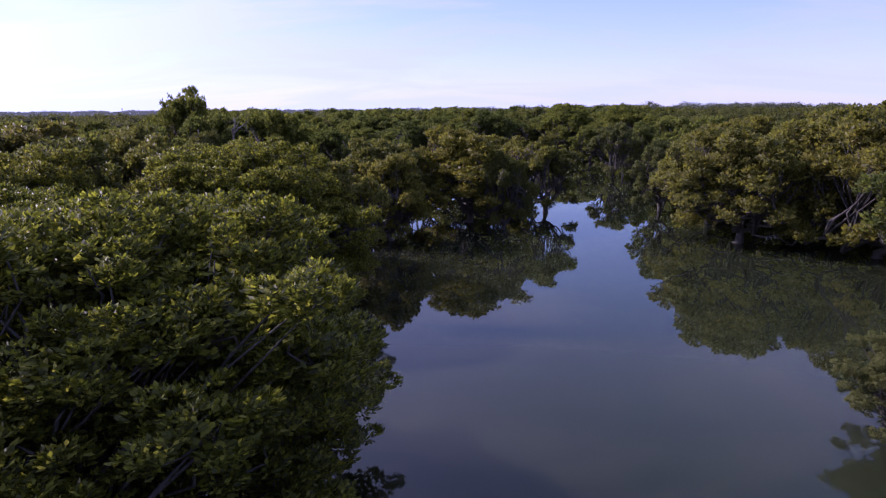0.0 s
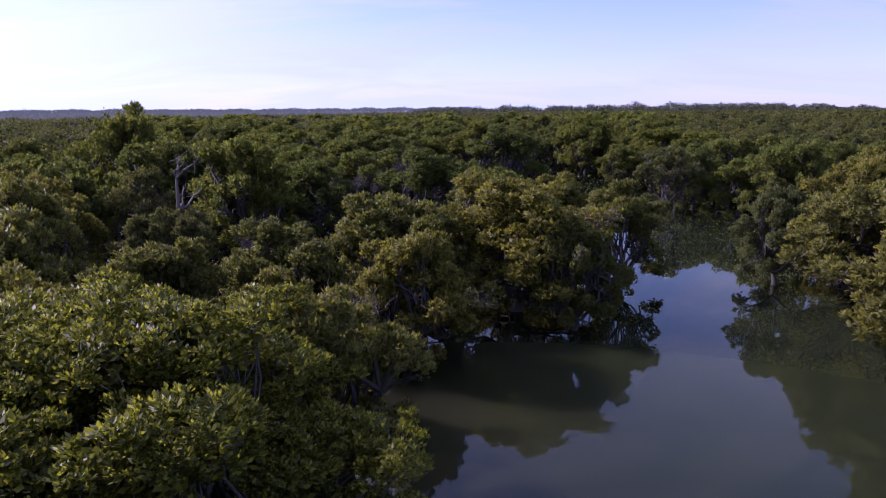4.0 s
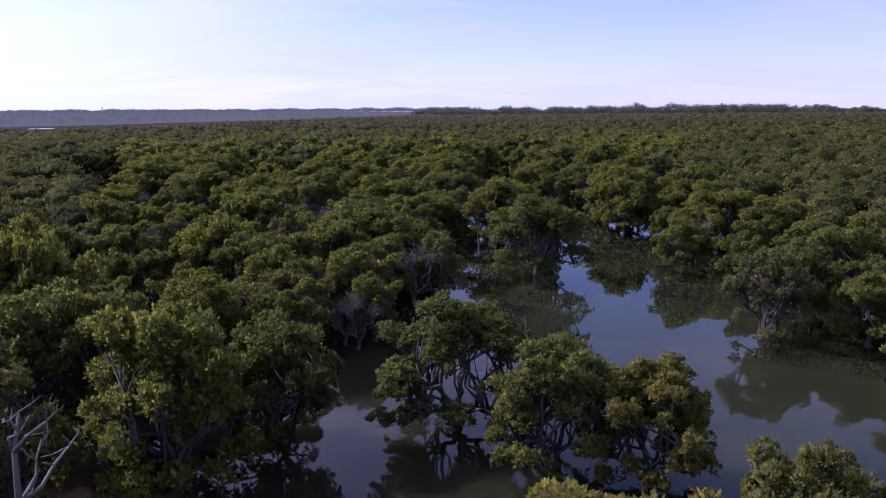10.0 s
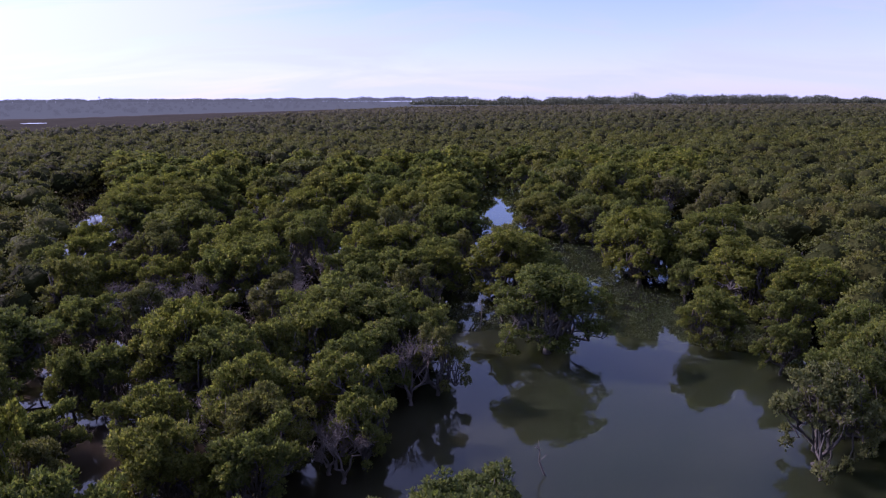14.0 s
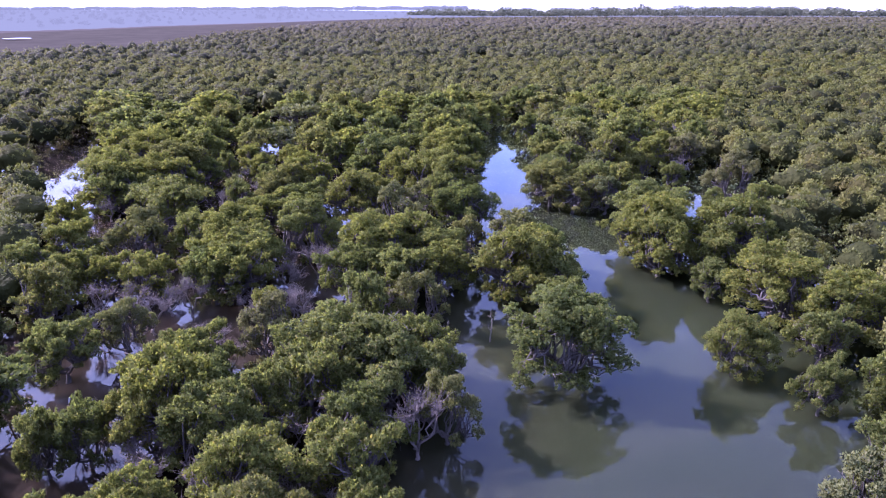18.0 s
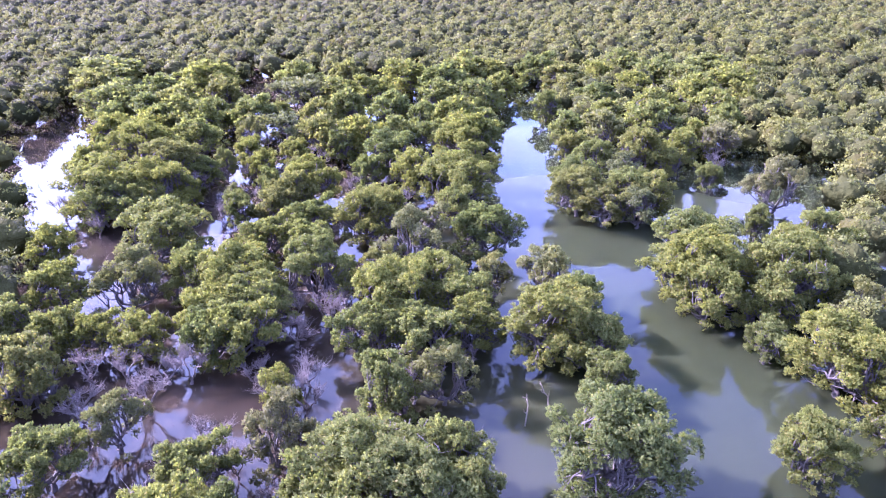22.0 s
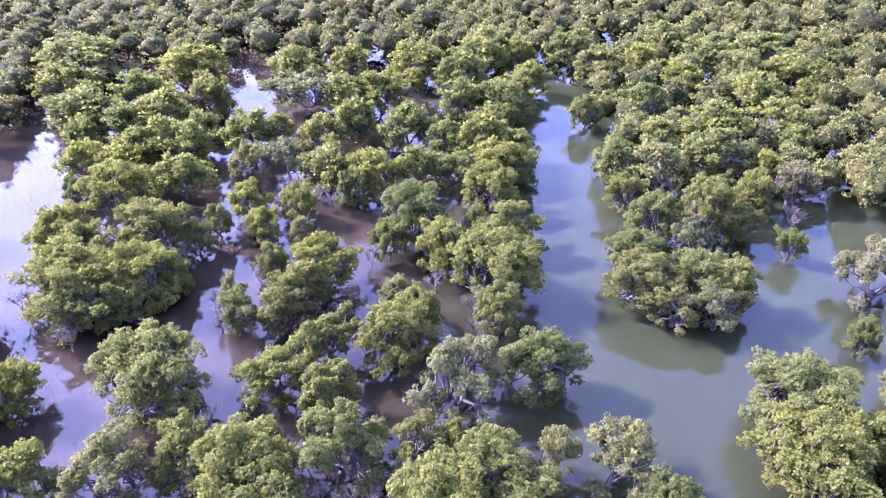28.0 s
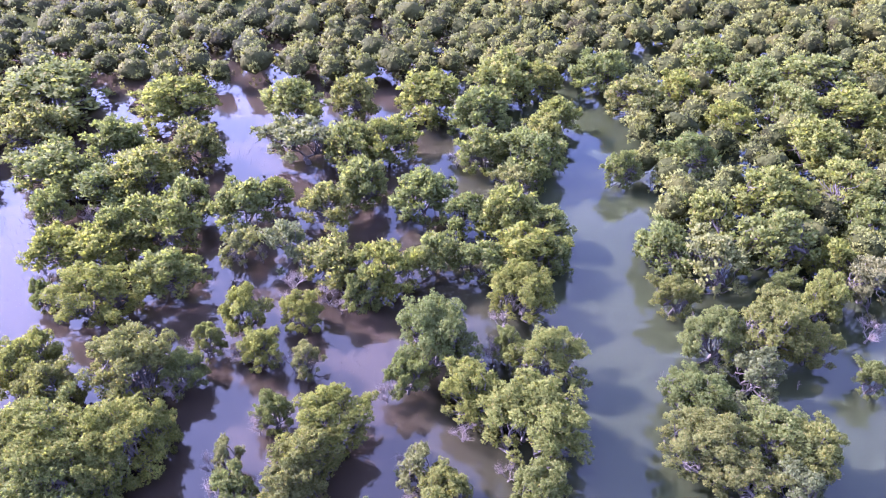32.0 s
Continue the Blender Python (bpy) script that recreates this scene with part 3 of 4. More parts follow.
stand("lower creek", [
    (11.8, 21.6, 2.30, 3.7), (-10.0, 22.6, 1.70, 3.5), (-1.6, 20.8, 1.45, 2.7, 5), (9.2, 23.4, 1.95, 3.3), (8.4, 26.3, 1.25, 2.7, 3),
    (-4.1, 21.8, 1.50, 2.7, 5), (-1.9, 23.4, 1.75, 3.0, 5), (-7.8, 25.4, 1.25, 2.9, 1), (0.9, 24.2, 2.35, 3.4, 5), (14.0, 24.0, 2.40, 4.0),
    (4.0, 26.4, 1.50, 3.0, 4), (11.2, 26.8, 1.90, 3.5), (-11.5, 26.0, 1.70, 3.3), (-5.2, 24.8, 0.85, 2.2, 2), (2.0, 22.6, 1.00, 2.6, 5),
])
stand("lower bend", [
    (13.4, 29.6, 2.00, 3.5), (-12.6, 29.4, 1.80, 3.4), (1.0, 31.2, 1.65, 3.0, 5), (2.9, 30.5, 1.40, 2.8, 5), (-7.4, 31.0, 2.15, 4.1, 5), (-5.4, 32.6, 1.55, 3.2, 5),
    (-9.4, 33.6, 1.60, 3.6, 5), (-1.1, 33.6, 2.45, 3.5, 4), (-11.2, 33.2, 1.70, 4.0), (-13.0, 35.6, 1.90, 5.1), (13.6, 35.8, 1.90, 3.4), (-8.6, 37.2, 1.55, 3.1),
    (-14.4, 38.6, 1.50, 3.3), (-11.6, 37.3, 1.20, 2.8, 1), (-6.4, 37.4, 1.30, 3.0, 4), (-13.0, 39.4, 1.15, 2.7), (12.9, 38.6, 1.50, 3.0), (-6.6, 39.6, 1.40, 2.9),
    (-3.7, 40.0, 1.05, 2.6, 4), (15.4, 39.8, 1.90, 3.3), (9.8, 39.7, 1.75, 3.2, 1), (10.6, 40.4, 1.15, 2.9, 2), (11.9, 41.4, 1.40, 3.1), (-7.2, 41.4, 1.70, 3.2),
    (-10.2, 40.4, 1.25, 2.8, 4), (-16.4, 41.5, 2.20, 3.6), (14.6, 43.4, 1.80, 3.4),
])
stand("bend", [
    (-4.3, 42.0, 1.72, 3.2), (-8.8, 43.7, 1.53, 3.3), (-14.1, 43.7, 0.90, 2.6), (-13.0, 44.2, 1.07, 2.8), (-2.4, 44.3, 1.17, 2.6, 2),
    (-11.0, 44.4, 1.48, 3.2), (-4.1, 44.4, 1.49, 3.1), (-1.4, 45.1, 1.24, 3.0, 1), (-7.4, 45.6, 1.25, 3.0), (-10.6, 45.6, 2.09, 3.8),
    (-6.1, 46.4, 1.95, 3.8), (12.2, 46.4, 1.11, 2.5), (-9.4, 46.5, 1.30, 3.1), (-3.5, 46.9, 2.22, 3.5),
    (-1.8, 47.8, 1.50, 2.9), (-4.9, 48.3, 2.44, 3.9), (-7.2, 48.3, 1.05, 2.9),
])
stand("long reach", [
    (-11.2, 49.1, 1.44, 3.0), (-2.5, 49.4, 1.35, 2.9), (-16.4, 49.7, 1.58, 3.1), (14.1, 49.9, 1.39, 2.9), (10.6, 49.5, 1.55, 2.7), (16.2, 51.6, 2.00, 3.5),
    (3.4, 49.2, 2.70, 4.1, 5), (-8.6, 50.6, 1.65, 3.5, 1), (-14.8, 51.6, 1.18, 2.9, 1), (-4.7, 53.1, 1.53, 3.3), (-9.0, 53.3, 1.11, 2.6), (-4.8, 50.8, 0.95, 2.5, 4),
    (-8.1, 53.5, 1.30, 2.3, 2), (4.4, 53.8, 1.14, 2.7), (-2.4, 54.1, 1.43, 3.1, 1), (14.2, 54.1, 2.47, 3.9), (-19.4, 54.6, 1.86, 3.4),
    (4.4, 56.1, 1.53, 3.0), (12.2, 56.6, 1.14, 2.6), (-3.2, 56.9, 2.00, 3.5),
])
stand("middle reach", [
    (-11.5, 57.2, 2.00, 3.8), (-12.6, 57.2, 1.72, 3.5), (2.7, 57.2, 2.70, 4.0), (-5.9, 57.2, 1.64, 3.4), (-15.9, 57.3, 1.50, 2.9),
    (-1.1, 57.9, 1.42, 3.0), (-18.1, 58.0, 1.15, 2.8), (-19.8, 58.0, 1.40, 3.1), (-22.3, 58.1, 1.43, 3.3), (18.1, 58.9, 1.67, 3.0, 1),
    (18.8, 58.9, 1.17, 2.0, 2), (13.4, 59.1, 1.64, 3.0), (-13.0, 59.2, 2.00, 3.4), (-7.4, 59.7, 1.04, 2.2, 2), (4.3, 59.8, 1.38, 3.2),
    (-11.4, 59.8, 1.84, 3.3), (-4.6, 59.8, 2.74, 4.0), (10.8, 60.2, 2.05, 3.8),
])
stand("upper reach", [
    (-1.5, 60.3, 1.95, 3.4), (15.5, 61.2, 2.66, 4.3), (-2.6, 61.7, 2.18, 3.8), (-21.7, 62.1, 1.73, 3.4), (-12.7, 62.1, 2.47, 4.0),
    (11.1, 62.1, 2.82, 4.3), (-18.2, 62.3, 2.33, 3.9, 1), (3.0, 62.4, 1.90, 3.4, 1), (14.9, 62.5, 1.96, 3.8), (3.4, 62.6, 1.04, 1.9, 2),
    (0.3, 62.7, 1.20, 3.1, 1), (-8.9, 63.1, 2.25, 4.1), (-15.5, 63.3, 1.50, 3.2), (-4.0, 63.7, 1.07, 2.4), (-5.6, 63.7, 1.38, 3.1, 1),
    (-5.6, 63.9, 1.17, 2.2, 2), (11.8, 64.6, 2.95, 4.3), (19.1, 65.5, 2.36, 3.9),
])
stand("fork", [
    (17.6, 65.8, 1.48, 2.9), (-9.8, 66.4, 1.64, 3.5), (-3.4, 67.1, 2.51, 4.2, 1), (-24.8, 67.4, 1.49, 2.8), (-18.1, 67.7, 3.02, 4.3),
    (0.5, 67.9, 2.00, 3.5), (-12.5, 67.9, 2.03, 3.3), (17.6, 69.8, 0.90, 2.5), (-6.6, 70.2, 2.34, 4.0), (-10.2, 70.4, 1.62, 3.5),
    (10.8, 72.2, 1.52, 3.1, 1), (-1.1, 72.6, 1.52, 3.1), (8.6, 72.6, 1.69, 3.1), (-5.5, 72.8, 1.37, 3.0), (-15.3, 73.0, 1.37, 2.9),
    (-12.7, 73.2, 1.53, 2.9), (-23.9, 73.7, 2.15, 3.5), (12.1, 74.0, 1.75, 3.3),
])
stand("upper creek", [
    (-6.8, 74.2, 1.26, 2.8, 1), (-21.8, 74.2, 1.55, 3.2), (7.3, 74.5, 2.22, 3.7), (21.0, 74.6, 2.62, 4.3, 1), (-12.1, 74.7, 1.74, 3.4),
    (11.0, 74.9, 1.90, 3.4), (-24.8, 75.2, 3.17, 4.3), (-16.2, 75.2, 0.96, 2.6, 1), (-21.2, 76.0, 2.44, 4.0), (-0.8, 76.2, 2.92, 4.3),
    (-11.0, 76.6, 2.16, 3.9), (-20.0, 77.0, 1.33, 2.7), (-25.4, 77.2, 2.00, 3.6), (-14.2, 77.7, 1.02, 2.8), (7.8, 77.7, 1.75, 3.3),
    (-3.8, 78.1, 1.90, 3.7), (18.0, 78.8, 1.10, 2.7), (11.4, 79.0, 1.78, 3.2, 1),
])
stand("far stand", [
    (-26.3, 79.5, 1.75, 3.5), (-7.3, 79.8, 1.43, 3.3), (0.6, 80.5, 2.30, 3.7), (-22.3, 80.7, 2.70, 4.3), (-19.6, 80.8, 1.27, 2.7),
    (15.4, 81.0, 1.49, 3.0), (-28.2, 81.1, 1.99, 3.7), (10.1, 81.6, 2.24, 3.7), (-1.6, 81.7, 0.93, 2.8), (-13.0, 81.7, 1.11, 2.5, 1),
    (13.6, 82.2, 2.47, 4.2), (-15.7, 82.3, 1.31, 2.7), (-5.7, 82.3, 2.82, 4.2), (19.9, 82.5, 1.17, 1.9, 2), (-18.8, 83.1, 1.04, 2.7),
    (17.8, 84.6, 1.80, 3.5), (-13.7, 85.2, 1.39, 2.8), (-17.2, 85.4, 1.70, 3.2),
])
stand("far stand north", [
    (9.1, 85.5, 1.54, 3.4), (-0.3, 85.9, 2.23, 3.9), (21.3, 86.0, 2.06, 3.6, 1), (16.1, 86.3, 1.24, 2.7), (-26.5, 86.5, 2.62, 4.0),
    (-10.1, 86.9, 1.64, 3.2), (-30.2, 87.7, 1.03, 2.4), (12.1, 88.1, 2.55, 4.1, 1), (20.3, 88.3, 1.50, 3.3), (-14.6, 88.3, 1.04, 1.8, 2),
    (-8.8, 88.4, 2.32, 4.0), (-22.6, 88.5, 2.31, 3.9), (-12.1, 89.1, 2.13, 3.9), (-2.6, 89.3, 1.72, 3.3), (16.8, 89.6, 2.63, 4.3),
    (2.4, 89.7, 1.30, 2.7), (0.4, 89.8, 2.39, 3.9), (9.7, 90.0, 1.99, 3.6),
])
stand("back stand", [
    (-5.7, 90.0, 1.96, 3.5), (-27.8, 91.0, 2.19, 3.6), (-18.4, 91.2, 1.54, 3.4, 1), (-15.5, 91.7, 2.00, 3.5, 1), (-30.6, 91.7, 1.99, 3.7),
    (24.4, 91.8, 1.83, 3.5), (2.3, 92.8, 1.70, 3.2), (13.6, 93.0, 2.08, 3.8), (-26.8, 93.1, 2.04, 3.8), (-24.2, 93.3, 2.51, 4.3),
    (-0.3, 93.9, 2.33, 4.0), (-3.4, 94.1, 1.87, 3.7), (18.6, 94.8, 2.87, 4.3), (-13.2, 95.6, 2.02, 3.8), (-19.1, 95.8, 2.38, 3.9),
    (24.9, 96.0, 2.69, 4.0), (-6.2, 96.3, 2.41, 4.0), (-32.9, 96.5, 1.67, 3.5),
])
stand("back stand north", [
    (-23.3, 96.7, 2.17, 3.7), (-17.4, 98.0, 1.48, 2.8), (1.5, 98.1, 0.91, 1.7, 2), (-10.8, 98.4, 2.24, 3.8), (-29.8, 98.5, 2.47, 3.7),
    (0.7, 98.7, 1.51, 3.0, 1), (2.4, 99.4, 1.05, 2.7), (9.3, 99.9, 1.46, 3.2), (-27.6, 100.0, 3.03, 4.3), (29.5, 100.7, 2.10, 3.7),
    (-34.4, 101.1, 3.33, 4.3), (14.5, 101.4, 2.37, 3.7), (25.1, 101.8, 2.93, 4.3), (2.3, 101.9, 2.76, 4.2), (-1.5, 103.0, 2.14, 3.7),
    (-12.0, 104.0, 2.70, 4.0), (-24.6, 104.6, 2.43, 4.0), (-15.7, 104.6, 3.26, 4.3, 1),
])
stand("outer stand", [
    (-8.8, 104.7, 2.46, 4.0), (4.0, 105.1, 1.93, 3.6), (-31.2, 105.3, 2.45, 4.1), (19.9, 106.3, 2.26, 3.8), (30.6, 107.3, 3.45, 4.3),
    (-38.8, 107.6, 2.80, 4.3), (5.6, 108.5, 2.02, 3.4), (26.3, 108.6, 2.92, 4.3), (-1.0, 108.8, 2.90, 4.3), (13.1, 110.9, 2.69, 4.0),
    (-17.5, 111.3, 2.97, 4.3), (-28.3, 112.3, 3.59, 4.3), (-5.4, 112.4, 3.33, 4.3), (17.4, 112.4, 2.44, 4.1), (-12.1, 112.7, 2.42, 4.1),
    (24.6, 113.2, 3.09, 4.3), (30.9, 114.2, 3.45, 4.3), (37.3, 115.1, 2.54, 3.9),
])
stand("outer stand north", [
    (-40.5, 115.3, 5.56, 4.3), (1.6, 115.6, 3.79, 4.3), (5.0, 115.8, 2.20, 3.6), (11.0, 116.4, 2.88, 4.3), (21.6, 118.5, 2.96, 4.3),
])

# dead twiggy growth at the feet of the trees on the western flats
scrubby = random.Random(17)
for x, y, r in list(PLANTED):
    if x < 3 and 36 < y < 104 and scrubby.random() < 0.7:
        w = scrubby.uniform(1.6, 4.7)
        size = scrubby.uniform(0.7, 1.15)
        plant(x + math.cos(w) * r * 0.9, y + math.sin(w) * r * 0.9, size, size * scrubby.uniform(1.3, 1.9), "bare", "near", scrubby.uniform(0, 360), scrubby.randrange(3))

# thickets of dead twigs standing in the western flats
made = 0
while made < 34:
    x, y = scrubby.uniform(-19, -4), scrubby.uniform(39, 66)
    if x > -4 - (y - 39) * 0.1 or x < -12 - (y - 39) * 0.35 or any((x - u) ** 2 + (y - v) ** 2 < (0.62 * w) ** 2 for u, v, w in PLANTED):
        continue
    size = scrubby.uniform(0.8, 1.3)
    plant(x, y, size, size * scrubby.uniform(1.2, 1.7), "bare", "near", scrubby.uniform(0, 360), scrubby.randrange(3))
    made += 1

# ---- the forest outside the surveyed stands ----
def creek(y):
    """Middle and half width of the open creek."""
    ys = (-40, 6, 15, 22, 30, 40, 50, 60, 67, 76, 85, 95, 104, 112)
    xs = (6, 2.6, 3.2, 4.6, 8.0, 7.4, 7.8, 8.2, 7.6, 5.2, 4.6, 6.2, 6.4, 6.8)
    ws = (5, 4.2, 3.8, 3.2, 3.6, 2.8, 2.8, 2.4, 2.2, 2.2, 2.0, 1.8, 1.2, 0.0)
    return np.interp(y, ys, xs), np.interp(y, ys, ws)


def surveyed(x, y):
    lo = np.interp(y, (0, 16, 25, 36, 44, 57, 73, 119), (-2.5, -6, -9, -13, -16, -22, -27, -47))
    hi = np.interp(y, (0, 8, 16, 25, 36, 44, 57, 73, 119), (5, 6, 12, 14, 14, 12, 14, 17, 38))
    return 0 < y < 119 and lo < x < hi


def gap(x, y):
    """Open pools in the outer forest."""
    u = min(max(((x - 8) * 12 + (y - 69) * 16) / 400, 0), 1)                  # the side arm
    if (x - 8 - 12 * u) ** 2 + (y - 69 - 16 * u) ** 2 < 3.0 ** 2:
        return True
    pools = ((19.5, 74.5, 4.6), (24.5, 79.5, 3.6), (20, 70.5, 2.6), (-36, 95, 6.0), (-34, 89, 4.5), (-30, 84, 3.5), (-28, 77, 3.0), (-33, 81, 3.5), (-33.6, 115, 3.0), (-25, 71, 2.5), (-35, 104, 2.5), (16.6, 122, 2.5), (-20, 128, 2), (-217, 411, 16), (-30, 150, 3), (8, 130, 1.5))
    return any((x - u) ** 2 + ((y - v) * 0.7) ** 2 < w * w for u, v, w in pools)


fill = random.Random(21)
cells = {}
for x, y, r in PLANTED:
    cells.setdefault((int(x // 4), int(y // 4)), []).append((x, y, r))


def free(x, y, r, k):
    c = (int(x // 4), int(y // 4))
    for i in (-1, 0, 1):
        for j in (-1, 0, 1):
            for u, v, w in cells.get((c[0] + i, c[1] + j), ()):
                if (x - u) ** 2 + (y - v) ** 2 < (k * (r + w)) ** 2:
                    return False
    return True


def site(y0, y1, k, inside, accept=None):
    """A place for one more tree, or None."""
    y = fill.uniform(y0, y1)
    half = 0.66 * (max(y, 0) + 7) + 6
    x = fill.uniform(-half, half) - 2
    r = fill.uniform(1.4, 2.4)
    mid, w = creek(y)
    if y < 114 and abs(x - mid) < w + r * 0.8 or gap(x, y) or (surveyed(x, y) and not inside) or not free(x, y, r, k):
        return None
    if accept and not accept(x, y):
        return None
    cells.setdefault((int(x // 4), int(y // 4)), []).append((x, y, r))
    return x, y, r, 1.8 + 0.85 * r + fill.uniform(-0.3, 0.4)


# trees at the edges of the view, near enough to tell apart
count = 0
for _ in range(4000):
    got = count < 70 and site(-6, 48, 0.62, False)
    if got:
        x, y, r, h = got
        lod = "near" if y < 14 else "mid"
        kind = "grey" if fill.random() < 0.1 else "umbrella" if fill.random() < 0.3 else "dome"
        plant(x, y, r, h, kind, lod, fill.uniform(0, 360), fill.randrange(VARIANTS[lod]))
        count += 1

# trees that close the outer stands
count = 0
for _ in range(3000):
    got = count < 30 and site(9, 47, 0.66, True, lambda x, y: x < -9.5 or x > creek(y)[0] + 6)
    if got:
        x, y, r, h = got
        lod = "near" if y < 24 else "mid"
        plant(x, y, r * 0.85, h * 0.95, "grey" if fill.random() < 0.25 else "umbrella", lod, fill.uniform(0, 360), fill.randrange(VARIANTS[lod]))
        count += 1

# the forest behind and to the sides, too many trees to count
rng = np.random.RandomState(8)
patterns = []
for k in range(6):
    kind = ("dome", "umbrella", "dome", "grey", "dome", "umbrella")[k]
    plan = clump_plan(rng, kind)
    total = sum(q[3] ** 2 for q in plan)
    cs, ns = [], []
    for x, y, z, rc in plan:
        n, p = lumpy(rng, max(8, int(800 * rc ** 2 / total)), rc)
        cs.append(np.array([x, y, z]) + p)
        ns.append(n)
    cs, ns = np.concatenate(cs), np.concatenate(ns)
    ok = np.ones(len(cs), bool)
    for x, y, z, rc in plan:
        ok &= np.linalg.norm((cs - np.array([x, y, z])) / np.array([1, 1, 0.85]), axis=1) > rc * 0.45
    mound = unit(cs - np.array([0, 0, H0 * 0.3]))
    patterns.append((cs[ok], unit(ns * 1.3 + mound)[ok], unit(ns * 0.35 + mound)[ok]))


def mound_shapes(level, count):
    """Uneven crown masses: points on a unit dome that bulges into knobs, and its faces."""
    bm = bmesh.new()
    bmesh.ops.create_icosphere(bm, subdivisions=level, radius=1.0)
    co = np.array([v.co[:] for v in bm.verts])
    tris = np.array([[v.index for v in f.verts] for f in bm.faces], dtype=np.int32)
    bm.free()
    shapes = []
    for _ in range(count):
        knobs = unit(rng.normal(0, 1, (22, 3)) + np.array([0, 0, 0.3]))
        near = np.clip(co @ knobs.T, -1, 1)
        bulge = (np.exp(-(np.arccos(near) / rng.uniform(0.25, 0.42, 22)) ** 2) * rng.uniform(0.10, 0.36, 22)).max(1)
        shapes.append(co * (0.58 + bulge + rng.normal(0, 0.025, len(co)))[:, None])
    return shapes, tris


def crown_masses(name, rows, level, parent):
    """The leafy bodies of many far crowns in one mesh, coloured dark for their own shade."""
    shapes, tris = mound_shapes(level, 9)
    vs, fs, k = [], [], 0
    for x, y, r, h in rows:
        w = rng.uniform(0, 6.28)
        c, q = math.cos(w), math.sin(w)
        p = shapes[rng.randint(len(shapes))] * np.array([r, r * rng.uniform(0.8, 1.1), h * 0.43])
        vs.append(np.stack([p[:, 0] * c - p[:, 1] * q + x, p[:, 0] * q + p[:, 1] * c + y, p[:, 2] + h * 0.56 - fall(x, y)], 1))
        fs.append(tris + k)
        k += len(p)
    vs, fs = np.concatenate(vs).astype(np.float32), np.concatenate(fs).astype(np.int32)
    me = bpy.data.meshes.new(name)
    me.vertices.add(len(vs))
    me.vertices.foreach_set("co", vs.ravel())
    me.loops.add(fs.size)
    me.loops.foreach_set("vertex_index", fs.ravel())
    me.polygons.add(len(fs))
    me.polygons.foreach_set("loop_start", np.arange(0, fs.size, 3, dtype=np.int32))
    me.materials.append(LEAF_SHADED)
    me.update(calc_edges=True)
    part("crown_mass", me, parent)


def forest_mesh(name, rows, tufts, size, per_tuft):
    """Leaf tufts on the crowns of many trees in one mesh; tufts and size are functions of y."""
    leaves = []
    for x, y, r, h in rows:
        cs, near_n, far_n = patterns[rng.randint(len(patterns))]
        ns = near_n if y < 130 else far_n
        w = rng.uniform(0, 6.28)
        rot = np.array([[math.cos(w), -math.sin(w), 0], [math.sin(w), math.cos(w), 0], [0, 0, 1]])
        pick = rng.permutation(len(cs))[: tufts(y)]
        at = (cs[pick] * np.array([r / R0, r / R0, h / H0])) @ rot.T + np.array([x, y, -fall(x, y)])
        leaves.append(leaf_tufts(rng, at, ns[pick] @ rot.T, size(y), per_tuft, 4, 1.2, np.interp(y, (60, 140, 260), (0.45, 0.7, 0.85))))
    return mesh_ngons(name, np.concatenate([q[0] for q in leaves]), 4, LEAF_FAR, np.concatenate([q[1] for q in leaves]))


rows = []
for _ in range(5000):                        # closed stand on the east bank
    got = site(46, 119, 0.62, True, lambda x, y: x > creek(y)[0] + np.interp(y, (58, 66, 70, 82, 88, 94), (4.5, 9, 20, 20, 12, 5)))
    if got:
        rows.append((got[0], got[1], got[2] * 0.9, got[3] * 0.95))
for _ in range(16000):
    got = site(44, 200, 0.66, False)
    if got:
        rows.append(got)
thicket = new("mangrove_thicket", forest_mesh("mangrove_thicket", rows, lambda y: int(np.interp(y, (60, 85, 110, 200), (560, 360, 215, 62))), lambda y: np.interp(y, (60, 85, 110, 200), (0.15, 0.185, 0.23, 0.36)), 4))
tagged(thicket, "dense stand of grey mangroves behind the creek banks", "mangrove thicket", kind="stuff")
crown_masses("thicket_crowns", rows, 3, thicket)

def canopy_end(w):
    """How far the mangroves reach, by bearing: on the west they give way to a salt flat."""
    return np.interp(w, (-0.8, -0.574, -0.306, -0.15, 0.0, 0.8), (220, 246, 313, 617, 1100, 1350))


rows = []
while len(rows) < 8600:
    d = 185 * (1150 / 185) ** (rng.rand() ** 0.75)
    w = rng.uniform(-0.68, 0.68)
    x, y = d * math.sin(w) - 4, d * math.cos(w) - 5
    r = rng.uniform(1.6, 2.8) * (1 if d < 500 else 1.6)
    if d > canopy_end(w) or gap(x, y) or (y < 205 and not free(x, y, r, 0.5)):
        continue
    rows.append((x, y, r, 2.5 + 0.45 * r + rng.uniform(-0.9, 1.1)))
forest = new("mangrove_forest", forest_mesh("mangrove_forest", rows, lambda y: int(np.interp(y, (180, 300, 560, 1100), (36, 18, 8, 4))), lambda y: np.interp(y, (180, 300, 560, 1100), (0.38, 0.55, 0.9, 1.7)), 3))
tagged(forest, "unbroken canopy of grey mangroves reaching to the distance", "mangrove forest", kind="stuff")
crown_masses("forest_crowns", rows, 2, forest)

